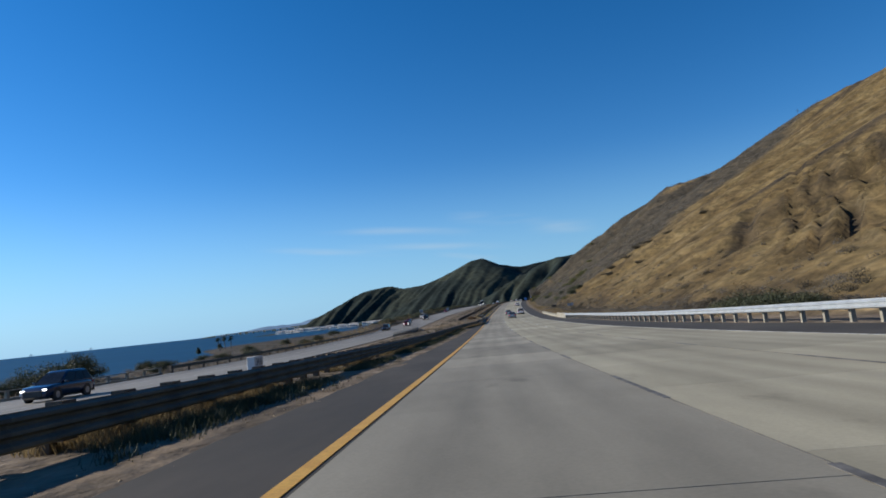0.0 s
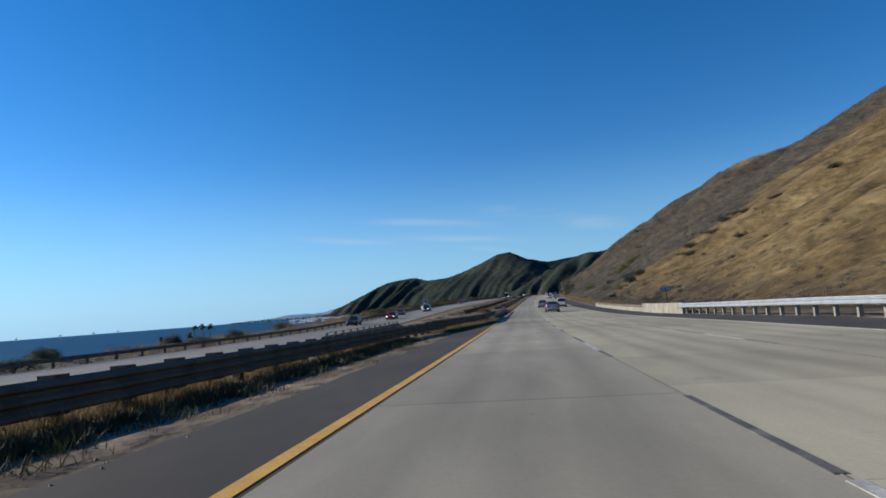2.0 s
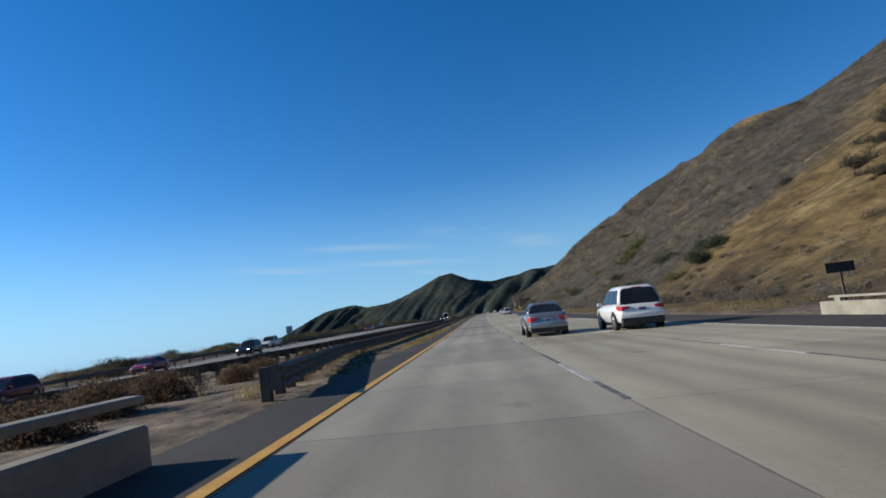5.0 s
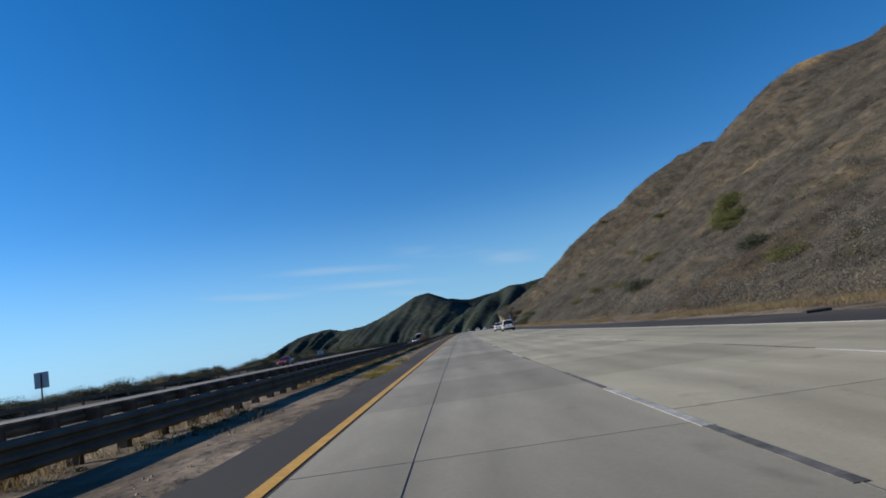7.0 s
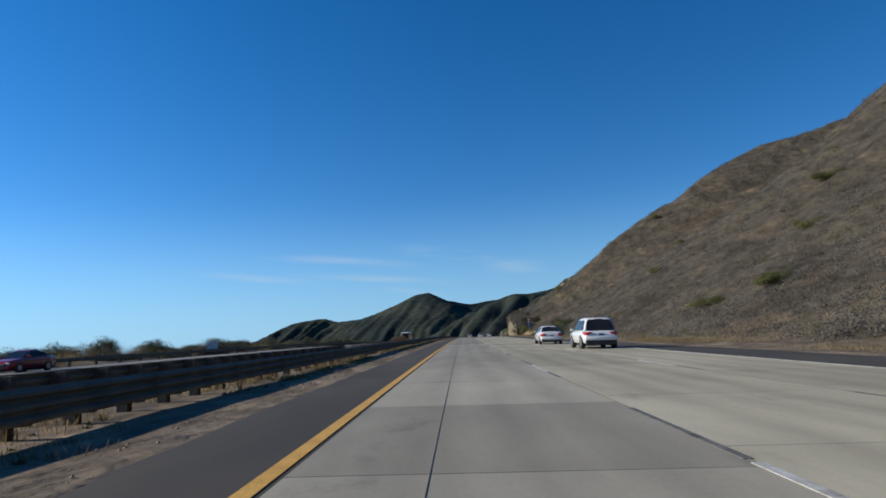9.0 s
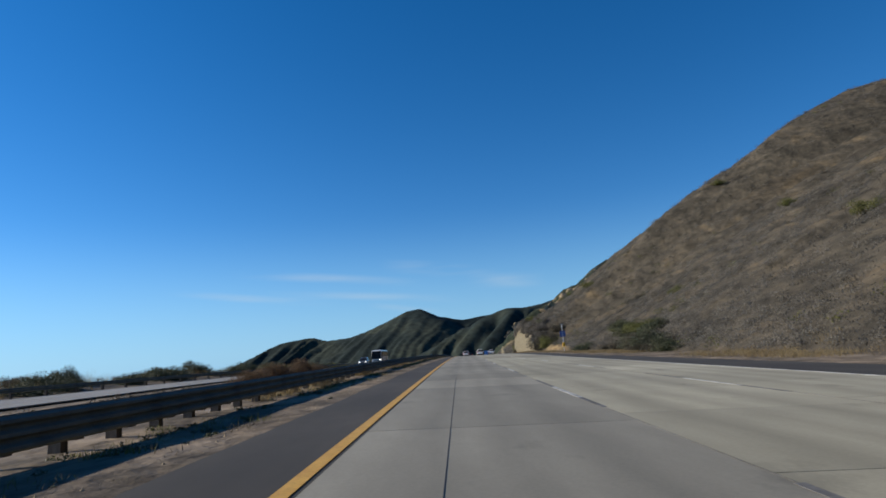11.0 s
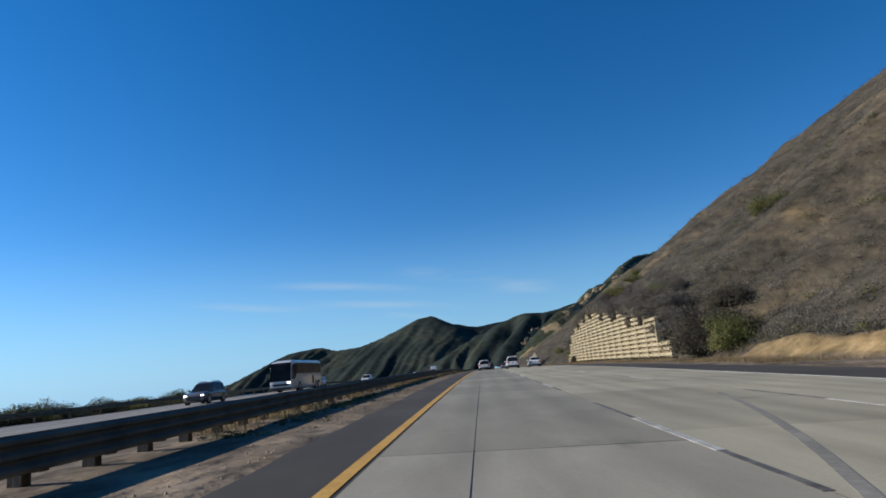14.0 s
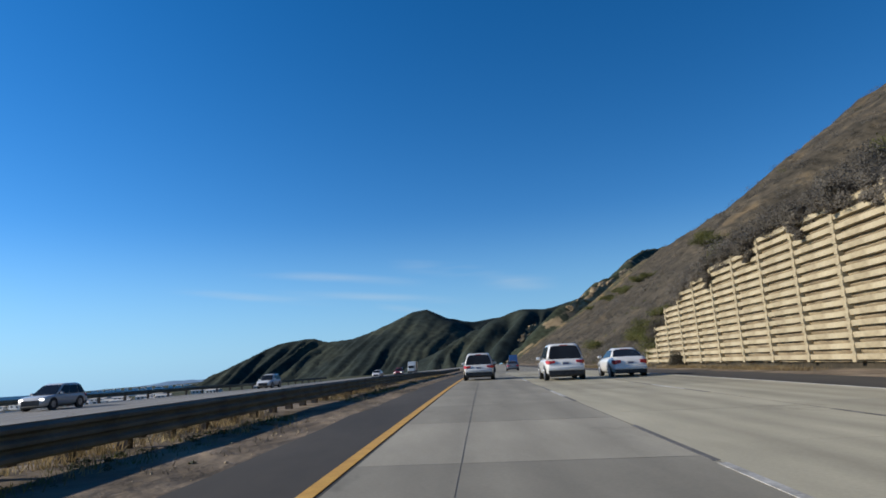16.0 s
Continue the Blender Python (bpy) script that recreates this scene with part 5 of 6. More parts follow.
def coach(label, m):
    """A three axle touring coach with a raked front and a dark window band."""
    L, W, H = 13.7, 2.6, 3.6
    ob = tagged(empty("coach", m), label, "bus")
    rings = []
    for y, top, k in ((-6.85, 3.35, 0.94), (-6.7, 3.55, 0.99), (-6.0, 3.6, 1.0), (5.2, 3.6, 1.0), (5.9, 3.5, 1.0), (6.45, 3.1, 0.985), (6.75, 2.0, 0.96), (6.85, 1.0, 0.94)):
        w = W / 2 * k
        half = [(0.0, 0.36), (w * 0.96, 0.36), (w, 0.55), (w, top - 0.30), (w * 0.95, top - 0.08), (w * 0.80, top)]
        ring = half + [(0.0, top + 0.02)] + [(-a, c) for a, c in reversed(half[1:])]
        rings.append([(a, y, c) for a, c in ring])
    bm = loft(bmesh.new(), rings)
    bmesh.ops.recalc_face_normals(bm, faces=bm.faces)
    part("body", bm, PEARL, ob)
    part("roof_fairing", boxed((-1.0, -6.2, 3.58), (1.0, 4.9, 3.66), 0.03), PEARL, ob)
    bm = bmesh.new()
    rows = [[bm.verts.new((x, y + 0.0, z)) for x in (-w, -w * 0.5, w * 0.5, w)] for w, y, z in ((1.20, 6.90, 1.25), (1.21, 6.83, 2.0), (1.20, 6.55, 3.08), (1.12, 6.22, 3.36))]
    for r in range(3):
        for c in range(3):
            bm.faces.new((rows[r][c], rows[r][c + 1], rows[r + 1][c + 1], rows[r + 1][c]))
    bmesh.ops.solidify(bm, geom=list(bm.faces), thickness=-0.02)
    part("windscreen", bm, M["glass_dark"], ob, "large raked dark windscreen")
    part("front_grille", boxed((-0.9, 6.70, 0.72), (0.9, 6.90, 0.98), 0.02), M["trim_black"], ob, "dark grille slot")
    part("front_bumper", boxed((-1.22, 6.55, 0.33), (1.22, 6.92, 0.58), 0.05), M["trim_black"], ob, "dark lower bumper")
    for x in (-1, 1):
        band = part("window_band", boxed((x * 1.302 - 0.012, -6.5, 2.02), (x * 1.302 + 0.012, 4.7, 3.30), 0.01), M["trim_black"], ob, "black band round the windows")
        for k in range(7):
            y = -6.3 + k * 1.55
            part("side_window", boxed((x * 1.312 - 0.012, y, 2.1), (x * 1.312 + 0.012, y + 1.47, 3.2), 0.008), M["glass_dark"], band, "tinted window")
        bm = bmesh.new()
        sweep = [bm.verts.new((x * 1.305, y, z)) for y, z in ((4.65, 3.28), (6.2, 3.05), (6.55, 2.2), (6.6, 1.5), (5.7, 1.35), (5.0, 1.75), (4.65, 2.05))]
        bm.faces.new(sweep)
        bmesh.ops.solidify(bm, geom=list(bm.faces), thickness=0.02)
        part("cab_window", bm, M["glass_dark"], ob, "swept dark driver window")
        part("luggage_door", boxed((x * 1.30 - 0.012, -2.9, 0.75), (x * 1.30 + 0.012, -2.0, 1.75), 0.01), M["trim_black"], ob, "dark vent panel")
        for y in (-5.2, -3.9, 3.6):
            part("wheel_arch", rodded((x * 1.22, y, 0.52), (x * 1.309, y, 0.52), 0.62, n=22), M["trim_black"], ob, "dark wheel arch")
            wheel = part("wheel", rodded((x * 0.95, y, 0.52), (x * 1.315, y, 0.52), 0.52, n=22), M["rubber"], ob, "black tyre")
            part("rim", rodded((x * 1.30, y, 0.52), (x * 1.325, y, 0.52), 0.30, n=16), M["rim"], wheel)
        part("headlight", boxed((x * 0.98 - 0.2, 6.66, 0.98), (x * 0.98 + 0.2, 6.88, 1.18), 0.03), M["headlamp_lit"] if x < 0 else M["clear_lens"], ob, "headlight")
        mirror = part("wing_mirror", boxed((x * 1.52 - 0.10, 6.75, 1.55), (x * 1.52 + 0.10, 6.95, 2.25), 0.04), M["trim_black"], ob)
        part("mirror_arm", rodded((x * 1.1, 6.75, 1.45), (x * 1.52, 6.85, 1.62), 0.03), M["trim_black"], mirror)
    return ob


coach("white touring coach with a dark window band and raked front", seat(536, -24.1, 0, True))


# ---------------------------------------------------------------- plants
rng = np.random.default_rng(7)


def leaves(centres, radii, counts, size, squash=0.75, outward=1.6):
    """Arrays of many small three-cornered leaves scattered through clumps, most of them facing outwards."""
    vs, fs = [], []
    for c, r, k in zip(centres, radii, counts):
        d = rng.normal(size=(k, 3))
        d /= np.linalg.norm(d, axis=1)[:, None]
        d *= (rng.random((k, 1)) ** 0.45) * r
        d[:, 2] = np.abs(d[:, 2]) * squash
        p = np.asarray(c) + d
        n = d / (np.linalg.norm(d, axis=1)[:, None] + 1e-6) * outward + rng.normal(size=(k, 3)) * 1.0
        n /= np.linalg.norm(n, axis=1)[:, None]
        a = np.cross(n, rng.normal(size=(k, 3)))
        a /= np.linalg.norm(a, axis=1)[:, None]
        b = np.cross(n, a)
        b /= np.linalg.norm(b, axis=1)[:, None]
        z = size * (0.6 + 0.8 * rng.random((k, 1)))
        a, b = a * z, b * z * 0.55
        vs.append(np.stack([p - a - b * 0.65, p + a * 0.95 - b * 0.65, p + a * 0.15 + b * 1.35], 1).reshape(-1, 3))
    v = np.concatenate(vs)
    return v, np.arange(len(v)).reshape(-1, 3)


def blades(centres, heights, counts, spread, width):
    """Arrays of thin upright grass blades."""
    vs = []
    for c, h, k in zip(centres, heights, counts):
        p = np.asarray(c) + np.c_[rng.normal(size=(k, 2)) * spread, np.zeros(k)]
        tip = np.c_[rng.normal(size=(k, 2)) * h * 0.35, h * (0.5 + 0.6 * rng.random(k))]
        az = rng.uniform(0, 2 * math.pi, k)
        side = np.c_[np.cos(az), np.sin(az), np.zeros(k)] * width
        vs.append(np.stack([p - side * 1.25, p + side * 1.25, p + tip], 1).reshape(-1, 3))
    v = np.concatenate(vs)
    return v, np.arange(len(v)).reshape(-1, 3)


def quick_mesh(name, v, f, mat):
    me = bpy.data.meshes.new(name)
    me.vertices.add(len(v))
    me.vertices.foreach_set("co", np.asarray(v, np.float32).ravel())
    me.loops.add(f.size)
    me.loops.foreach_set("vertex_index", f.ravel().astype(np.int32))
    me.polygons.add(len(f))
    me.polygons.foreach_set("loop_start", np.arange(0, f.size, f.shape[1], dtype=np.int32))
    me.update(calc_edges=True)
    me.materials.append(mat)
    return me


def world_at(s, q):
    return np.array([axis(s)[0] + q, s, land(s, q)])


# brush over the slopes: grey scrub, denser away from the yellow grass
def brush(name, count, mat, label, s_range, q_power, size, radius, keep, leaf_count):
    cs, rs, ks = [], [], []
    while len(cs) < count:
        s = rng.uniform(*s_range)
        q = toe(s) + 0.5 + rng.random() ** q_power * 175
        if not keep(s, q):
            continue
        r = rng.uniform(*radius)
        cs.append(world_at(s, q) + (0, 0, -0.12 * r))
        rs.append(r)
        ks.append(leaf_count)
    v, f = leaves(cs, rs, ks, size, 0.8)
    return tagged(new(name, quick_mesh(name, v, f, mat)), label, "scrub", kind="stuff")


grey = lambda s, q: rng.random() > yellow_hill(s, q) * 0.985  and ochre(s, q) < 0.4
brush("scrub", 24000, M["scrub"], "grey brown dry brush over the steep slope", (225, 640), 1.7, 0.062, (0.5, 1.3), grey, 40)
brush("scrub", 6000, M["scrub"], "grey brown dry brush on the far slope", (600, 1150), 1.3, 0.12, (0.8, 2.0), lambda s, q: True, 40)
brush("dark_scrub", 1000, M["scrub_dark"], "darker brush in the folds of the slope", (225, 720), 1.5, 0.06, (0.7, 1.5), lambda s, q: yellow_hill(s, q) < 0.5 and fbm(s * 0.05, q * 0.02, 31.0) > 0.12, 80)
brush("pale_scrub", 5200, M["scrub_pale"], "pale grey cushions of dead brush on the slope", (235, 640), 1.5, 0.055, (0.55, 1.15), lambda s, q: grey(s, q) and fbm(s * 0.06, q * 0.06, 81.0) > -0.1, 110)
brush("dark_scrub", 1800, M["scrub_dark"], "dark rounded bushes among the grey brush", (235, 640), 1.4, 0.06, (0.5, 1.1), grey, 100)
brush("olive_scrub", 420, M["leaf_olive"], "dull green brush among the grey scrub", (240, 700), 1.6, 0.085, (0.5, 1.4), lambda s, q: yellow_hill(s, q) < 0.5 and fbm(s * 0.035, q * 0.035, 61.0) > 0.22, 60)
brush("straw_scrub", 2600, M["straw_scrub"], "tufts of dry yellow grass over the eroded slope", (60, 330), 1.4, 0.07, (0.25, 0.6), lambda s, q: rng.random() < yellow_hill(s, q), 20)
cs = []
while len(cs) < 4600:
    s = rng.uniform(120, 640)
    q = 14.2 + rng.random() ** 1.4 * 5
    if WALL_A - 3 < s < WALL_B and q > WALL_Q - 0.6 or fbm(s * 0.06, q * 0.2, 17.0) < -0.05 or cut_bank(s, q) > 0.1:
        continue
    cs.append(world_at(s, q))
v, f = blades(cs, rng.uniform(0.10, 0.34, len(cs)), [22] * len(cs), 0.38, 0.010)
tagged(new("straw_grass", quick_mesh("straw_grass", v, f, M["straw_scrub"])), "dry straw grass along the foot of the slope", "grass", kind="stuff")
brush("dark_scrub", 170, M["scrub_dark"], "scattered dark bushes at the foot of the yellow slope", (-20, 235), 5.0, 0.055, (0.5, 1.2), lambda s, q: fbm(s * 0.06, q * 0.06, 41.0) > 0.0 and q < 60, 420)
brush("scrub", 620, M["scrub"], "grey brown brush along the foot of the yellow slope", (-20, 260), 6.0, 0.055, (0.4, 0.9), lambda s, q: q < 40, 150)


def shrub_mesh(mat, r, n, size, lumps=5):
    cs = [(rng.normal() * r * 0.45, rng.normal() * r * 0.45, abs(rng.normal()) * r * 0.25) for _ in range(lumps)]
    v, f = leaves(cs, [r * rng.uniform(0.45, 0.75) for _ in cs], [n // lumps] * lumps, size, 1.1)
    return quick_mesh("shrub", v, f, mat)


kinds = {k: [shrub_mesh(M[m], 1.0, int(n * 5.0), 0.036, 15) for _ in range(3)] for k, m, n in (("green", "leaf", 1500), ("olive", "leaf_olive", 1400), ("rust", "reddish", 1300), ("dry", "scrub_dark", 1300), ("grey", "scrub", 1300))}
LABEL = {"green": "dark green coastal shrub beyond the far carriageway", "olive": "olive green bush on the dry slope", "rust": "rusty brown rounded shrub beside the far carriageway", "dry": "dark leafless bush on the yellow slope"}


def shrub(kind, s, q, r, h=None, label="", group=""):
    if q < -30:
        q += apart(s)[0]
    ob = new("shrub", kinds[kind][int(rng.integers(3))])
    p = world_at(s, q)
    ob.matrix_basis = Matrix.Translation((p[0], p[1], p[2] - 0.1 * r)) @ pose(0, 0, 0, 0, 0, rng.uniform(0, 360)) @ Matrix.Diagonal((r, r, h or r, 1))
    return tagged(ob, label or LABEL[kind], "shrub", group or kind + " shrubs")


# seaward side of the far carriageway
for k in range(122):
    s = 226 + k * 2.4 + rng.uniform(-1.0, 1.0)
    shrub("green" if k % 5 else "dry", s, -34.0 - rng.random() ** 1.3 * 8, rng.uniform(1.4, 2.9), (0.50 if s < 300 else 0.66) * (rng.uniform(1.5, 3.0) if rng.random() < 0.5 else rng.uniform(1.0, 1.8)))
for k in range(26):
    shrub("green" if k % 4 else "olive", 468 + k * 2.9 + rng.uniform(-1, 1), -33.6 - rng.random() * 3.0, rng.uniform(1.5, 2.5), rng.uniform(1.2, 1.9), "dark green coastal bush beside the seaward rail")
# dense rusty mounds in the median
def mound_mesh(n):
    cs = [(rng.normal() * 0.22, rng.normal() * 0.22, 0.0) for _ in range(5)] + [(0, 0, 0.05)]
    v, f = leaves(cs, [rng.uniform(0.55, 0.72) for _ in cs], [n // 6] * 6, 0.024, 1.25)
    return quick_mesh("shrub", v, f, M["reddish"])


kinds["rust"] = [mound_mesh(15000) for _ in range(3)]
for s, q, r, h in ((397.2, -10.5, 1.35, 1.75), (400.2, -10.3, 1.15, 1.15), (392.6, -10.6, 1.5, 1.5), (395.0, -10.2, 1.1, 1.15), (390.9, -11.0, 1.1, 1.15), (387.6, -10.6, 1.2, 1.15)):
    shrub("rust", s, q, r, h, "dense rusty brown rounded shrub in the median", "rusty mounds in the median")
for k in range(16):
    shrub("green", rng.uniform(80, 200), -40 - rng.random() * 14, rng.uniform(1.0, 2.0), rng.uniform(0.8, 1.5), "low dark green shrub above the shore")
for s, q, r, h in ((66, -44, 2.2, 2.0), (69, -45, 2.6, 2.6), (72.5, -45.5, 2.4, 2.9), (76, -46, 1.6, 2.3), (60, -43, 1.8, 1.6)):
    shrub("green", s, q, r, h, "dark rounded tree clump below the seaward edge", "seaward trees")
for s, q, r in ((171, -6.2, 1.0), (174, -7.0, 1.2), (177, -7.4, 1.1), (181, -7.0, 0.9), (186, -7.8, 0.9), (193, -8.0, 0.8)):
    shrub("rust", s, q, r, r * 0.9, "dry brown weed clump beyond the bridge gap")
# the hill side
for s, q, r, kind in ((43.6, 20.0, 1.5, "green"), (46, 19.8, 2.0, "green"), (48.6, 19.6, 2.2, "green"), (51, 19.6, 2.2, "green"), (53.5, 19.6, 1.9, "green"), (56.0, 19.4, 1.3, "olive"), (299, 32.5, 1.6, "olive"), (302, 34, 1.9, "olive"), (305, 35.6, 2.2, "olive"), (308.5, 37.2, 2.4, "olive"), (312, 39, 2.3, "olive"), (315.5, 41, 2.1, "olive"), (319, 43, 1.7, "olive"), (305, 22.5, 1.8, "green"), (330, 33, 1.8, "olive"), (322, 25, 1.5, "olive"),
                      (257, 49, 1.7, "dry"), (233, 48, 2.0, "dry"), (236, 52, 2.1, "dry"), (240, 56, 1.6, "dry"), (232, 56, 1.5, "dry"), (226, 41, 1.9, "dry"), (240, 29.8, 2.2, "green"), (238.5, 27.4, 2.0, "green"), (238.5, 24.4, 1.2, "olive"), (254, 23.6, 1.6, "green"), (260, 30, 2.0, "green"), (219, 38, 1.6, "dry"), (222, 60, 1.5, "dry"), (214, 70, 1.6, "dry"), (205, 46, 1.5, "dry"),
                      (272, 24, 1.6, "olive"), (283, 27, 1.5, "green"), (345, 26, 1.6, "olive"), (352, 23, 1.4, "olive"), (362, 40, 1.9, "olive"), (378, 52, 1.8, "olive"), (428, 21, 2.0, "green"), (434, 22, 2.2, "olive"), (440, 21.5, 2.4, "green"), (447, 22.5, 2.1, "olive"),
                      (413, 17.8, 1.7, "green"), (416.5, 18.2, 2.1, "dry"), (420, 18.6, 2.3, "green"), (424, 19.0, 2.2, "dry"), (428, 18.6, 1.8, "green"), (432.5, 18.4, 1.5, "dry"), (438, 18.2, 1.2, "dry"), (451, 17.6, 1.6, "green"), (454.5, 17.9, 1.4, "olive"), (524, 33.5, 2.3, "olive"), (528, 35, 2.0, "olive"), (516, 69, 2.0, "olive"), (470, 62, 2.0, "olive"), (590, 60, 2.5, "olive"), (600, 38, 2.6, "olive"), (640, 45, 3.0, "olive"), (655, 50, 3.0, "olive"), (410, 36, 1.6, "olive"), (455, 34, 1.7, "olive")):
    shrub(kind, s, q, r, r * 0.75, "dark green bush at the foot of the hill" if kind == "green" else "", kind + " hillside bushes")
# trees and brush at the ends and over the top of the retaining wall
for s, q, r, h, kind in ((505, 17.8, 2.2, 3.7, "dry"), (502, 18.4, 1.9, 2.8, "olive"), (508.5, 17.6, 1.6, 2.6, "dry"), (580, 17.4, 1.6, 2.6, "dry"), (583, 18, 2.0, 2.4, "olive"), (572, 15.4, 0.8, 1.5, "dry")):
    shrub(kind, s, q, r, h, "tall dusty shrub at the end of the retaining wall", "wall end shrubs")
for k in range(26):
    s = 513 + k * 2.35 + rng.uniform(-0.9, 0.9)
    shrub("olive" if k % 8 == 5 else "grey", s, rng.uniform(17.0, 20.5), rng.uniform(1.1, 2.0), rng.uniform(1.2, 2.1), "dusty dark bush above the retaining wall", "bushes above the wall")
# brush added along the ravine beside the wall, standing in for its dark shade
for k in range(24):
    q = 18.6 + k * 1.15
    shrub(("dry", "grey", "dry", "olive")[k % 4], 509 - 0.85 * (q - 20) + rng.uniform(-1.6, 1.6), q, rng.uniform(1.2, 2.1), rng.uniform(1.1, 1.9), "dark brush added for the shade in a ravine of the slope", "ravine brush")
for s, q, r in ((507, 18.6, 2.0), (503.5, 19.8, 1.9), (510.5, 20.6, 2.0), (512, 22.4, 2.1)):
    shrub("dry", s, q, r, r * 0.9, "dark brush added for the shade in a ravine of the slope", "ravine brush")
for s, q, r in ((604, 21.6, 2.2), (611, 22.5, 2.4), (618, 25, 2.4), (621, 28.6, 2.2), (642, 20.6, 2.4), (905, 73, 4.0), (892, 75, 4.2), (879, 78, 4.5), (866, 77, 4.0), (850, 75, 4.2), (832, 73, 4.0), (814, 72, 4.2), (806, 75, 3.6), (928, 66, 3.4)):
    shrub("olive", s, q, r, r * 0.8, "olive green bush on the grey slope", "olive hillside bushes")
cs, rs, ks = [], [], []
for k in range(760):
    s = rng.uniform(WALL_A, WALL_B)
    if fbm(s * 0.14, 2.0, 71.0) < -0.12:
        continue
    q = WALL_Q - 0.3 + rng.random() ** 1.3 * 4.5
    cs.append(np.array([axis(s)[0] + q, s, land(s, max(q, WALL_Q + 0.9)) + 0.1 + rng.uniform(-0.4, 0.4) - 0.6 * rng.random() ** 2]))
    rs.append(rng.uniform(0.4, 0.9))
    ks.append(600)
for s in (519, 524, 531.5, 533, 540, 546, 549.5, 556, 563):            # strands that trail down the face
    long = rng.uniform(0.9, 2.3)
    for k in range(9):
        cs.append(np.array([axis(s)[0] + WALL_Q - 0.32 + rng.normal() * 0.08, s + rng.normal() * 0.35, land(s, WALL_Q + 0.9) + 0.5 - long * k / 8]))
        rs.append(0.52 - 0.03 * k)
        ks.append(340)
v, f = leaves(cs, rs, ks, 0.05, 1.1)
tagged(new("hanging_brush", quick_mesh("hanging_brush", v, f, M["scrub"])), "grey dry brush hanging over the top of the wall", "scrub", kind="stuff")

# weeds in the median and on the verges
def weeds(name, count, mat, label, s_range, place, radius, size, k, thin=False):
    cs, rs = [], []
    for _ in range(count):
        s = rng.uniform(*s_range)
        q = place(s)
        if 134 < s < 174 and q > -9:
            continue
        if fbm(s * 0.12, q * 0.2, 51.0) < -0.12:
            continue
        x, h = axis(s)
        cs.append(np.array([x + q, s, land(s, q) - 0.02]))
        rs.append(rng.uniform(*radius))
    v, f = leaves(cs, rs, [k] * len(cs), size, 0.9) if not thin else blades(cs, [1.1 * r for r in rs], [k] * len(cs), 0.14, 0.006)
    return tagged(new(name, quick_mesh(name, v, f, mat)), label, "weeds", kind="stuff")


weeds("dry_weeds", 2600, M["straw"], "straw coloured dry weeds under and behind the median rail", (-15, 600), lambda s: median_q(s) - 0.6 + rng.normal() * 0.8, (0.10, 0.24), 0.10, 30, True)
weeds("dry_weeds", 500, M["straw"], "straw tufts at the edge of the inner shoulder", (190, 268), lambda s: -3.30 + rng.normal() * 0.18, (0.05, 0.12), 0.09, 50, True)
weeds("dry_weeds", 3000, M["straw_scrub"], "pale dry weeds crowding under the median rail", (-15, 600), lambda s: median_q(s) - 0.25 + rng.normal() * 0.35, (0.20, 0.42), 0.10, 26, True)
weeds("yellow_grass", 1500, M["leaf_yellow"], "yellow green grass tufts along the inner shoulder", (196, 262), lambda s: -3.25 + rng.normal() * 0.2, (0.06, 0.16), 0.09, 60, True)
weeds("green_weeds", 3200, M["leaf"], "low green weeds in the median", (-15, 600), lambda s: median_q(s) + 0.75 + rng.normal() * 0.45, (0.05, 0.12), 0.020, 50)
weeds("green_grass", 2600, M["leaf"], "rank dark green grass in the shade of the median rail", (-15, 126), lambda s: median_q(s) + 1.0 + rng.normal() * 0.22, (0.10, 0.22), 0.09, 46, True)
weeds("green_grass", 1500, M["leaf_olive"], "dull green grass tufts in the shade of the median rail", (176, 560), lambda s: median_q(s) + 0.95 + rng.normal() * 0.25, (0.05, 0.13), 0.09, 30, True)
weeds("dry_weeds", 3600, M["straw_scrub"], "thick band of lit straw grass at the foot of the median rail", (-15, 126), lambda s: median_q(s) - 0.1 + rng.normal() * 0.3, (0.16, 0.30), 0.10, 40, True)
weeds("dead_stalks", 700, M["scrub_dark"], "dead brown stalks lying along the dirt verge", (-15, 560), lambda s: -3.75 - abs(rng.normal()) * 0.25, (0.05, 0.16), 0.10, 14, True)
weeds("dark_weeds", 5200, M["scrub_dark"], "dead brown weeds across the median", (-15, 600), lambda s: -6.4 - rng.random() ** 0.8 * 10.5, (0.14, 0.36), 0.04, 40)
weeds("tall_grass", 900, M["straw_scrub"], "tall pale dry grass along the seaward verge", (130, 480), lambda s: -33.0 + apart(s)[0] - rng.random() ** 1.3 * 9, (0.7, 1.5), 0.10, 34, True)
weeds("verge_scrub", 1400, M["scrub"], "low dry scrub on the seaward verge", (0, 600), lambda s: -36.0 + 0.5 * apart(s)[0] - rng.random() ** 1.5 * 16, (0.4, 0.9), 0.08, 60)


# ---------------------------------------------------------------- loose stones on the dirt verges
v, f = [], []
for k in range(6000):
    s = rng.uniform(-5, 560)
    q = -3.35 - abs(rng.normal()) * 0.7 if k % 3 else 12.6 + abs(rng.normal()) * 1.0
    if 134 < s < 174:
        continue
    r = rng.uniform(0.008, 0.028)
    x = axis(s)[0] + q
    z = land(s, q) + r * 0.3
    a = len(v)
    v += [(x - r, s, z), (x, s - r, z), (x + r, s, z), (x, s + r, z), (x, s, z + r * 0.8)]
    f += [(a, a + 1, a + 4), (a + 1, a + 2, a + 4), (a + 2, a + 3, a + 4), (a + 3, a, a + 4)]
tagged(new("gravel", mesh_from("gravel", v, f, M["crib_fill"])), "loose stones along the ragged shoulder edges", "gravel", kind="stuff")


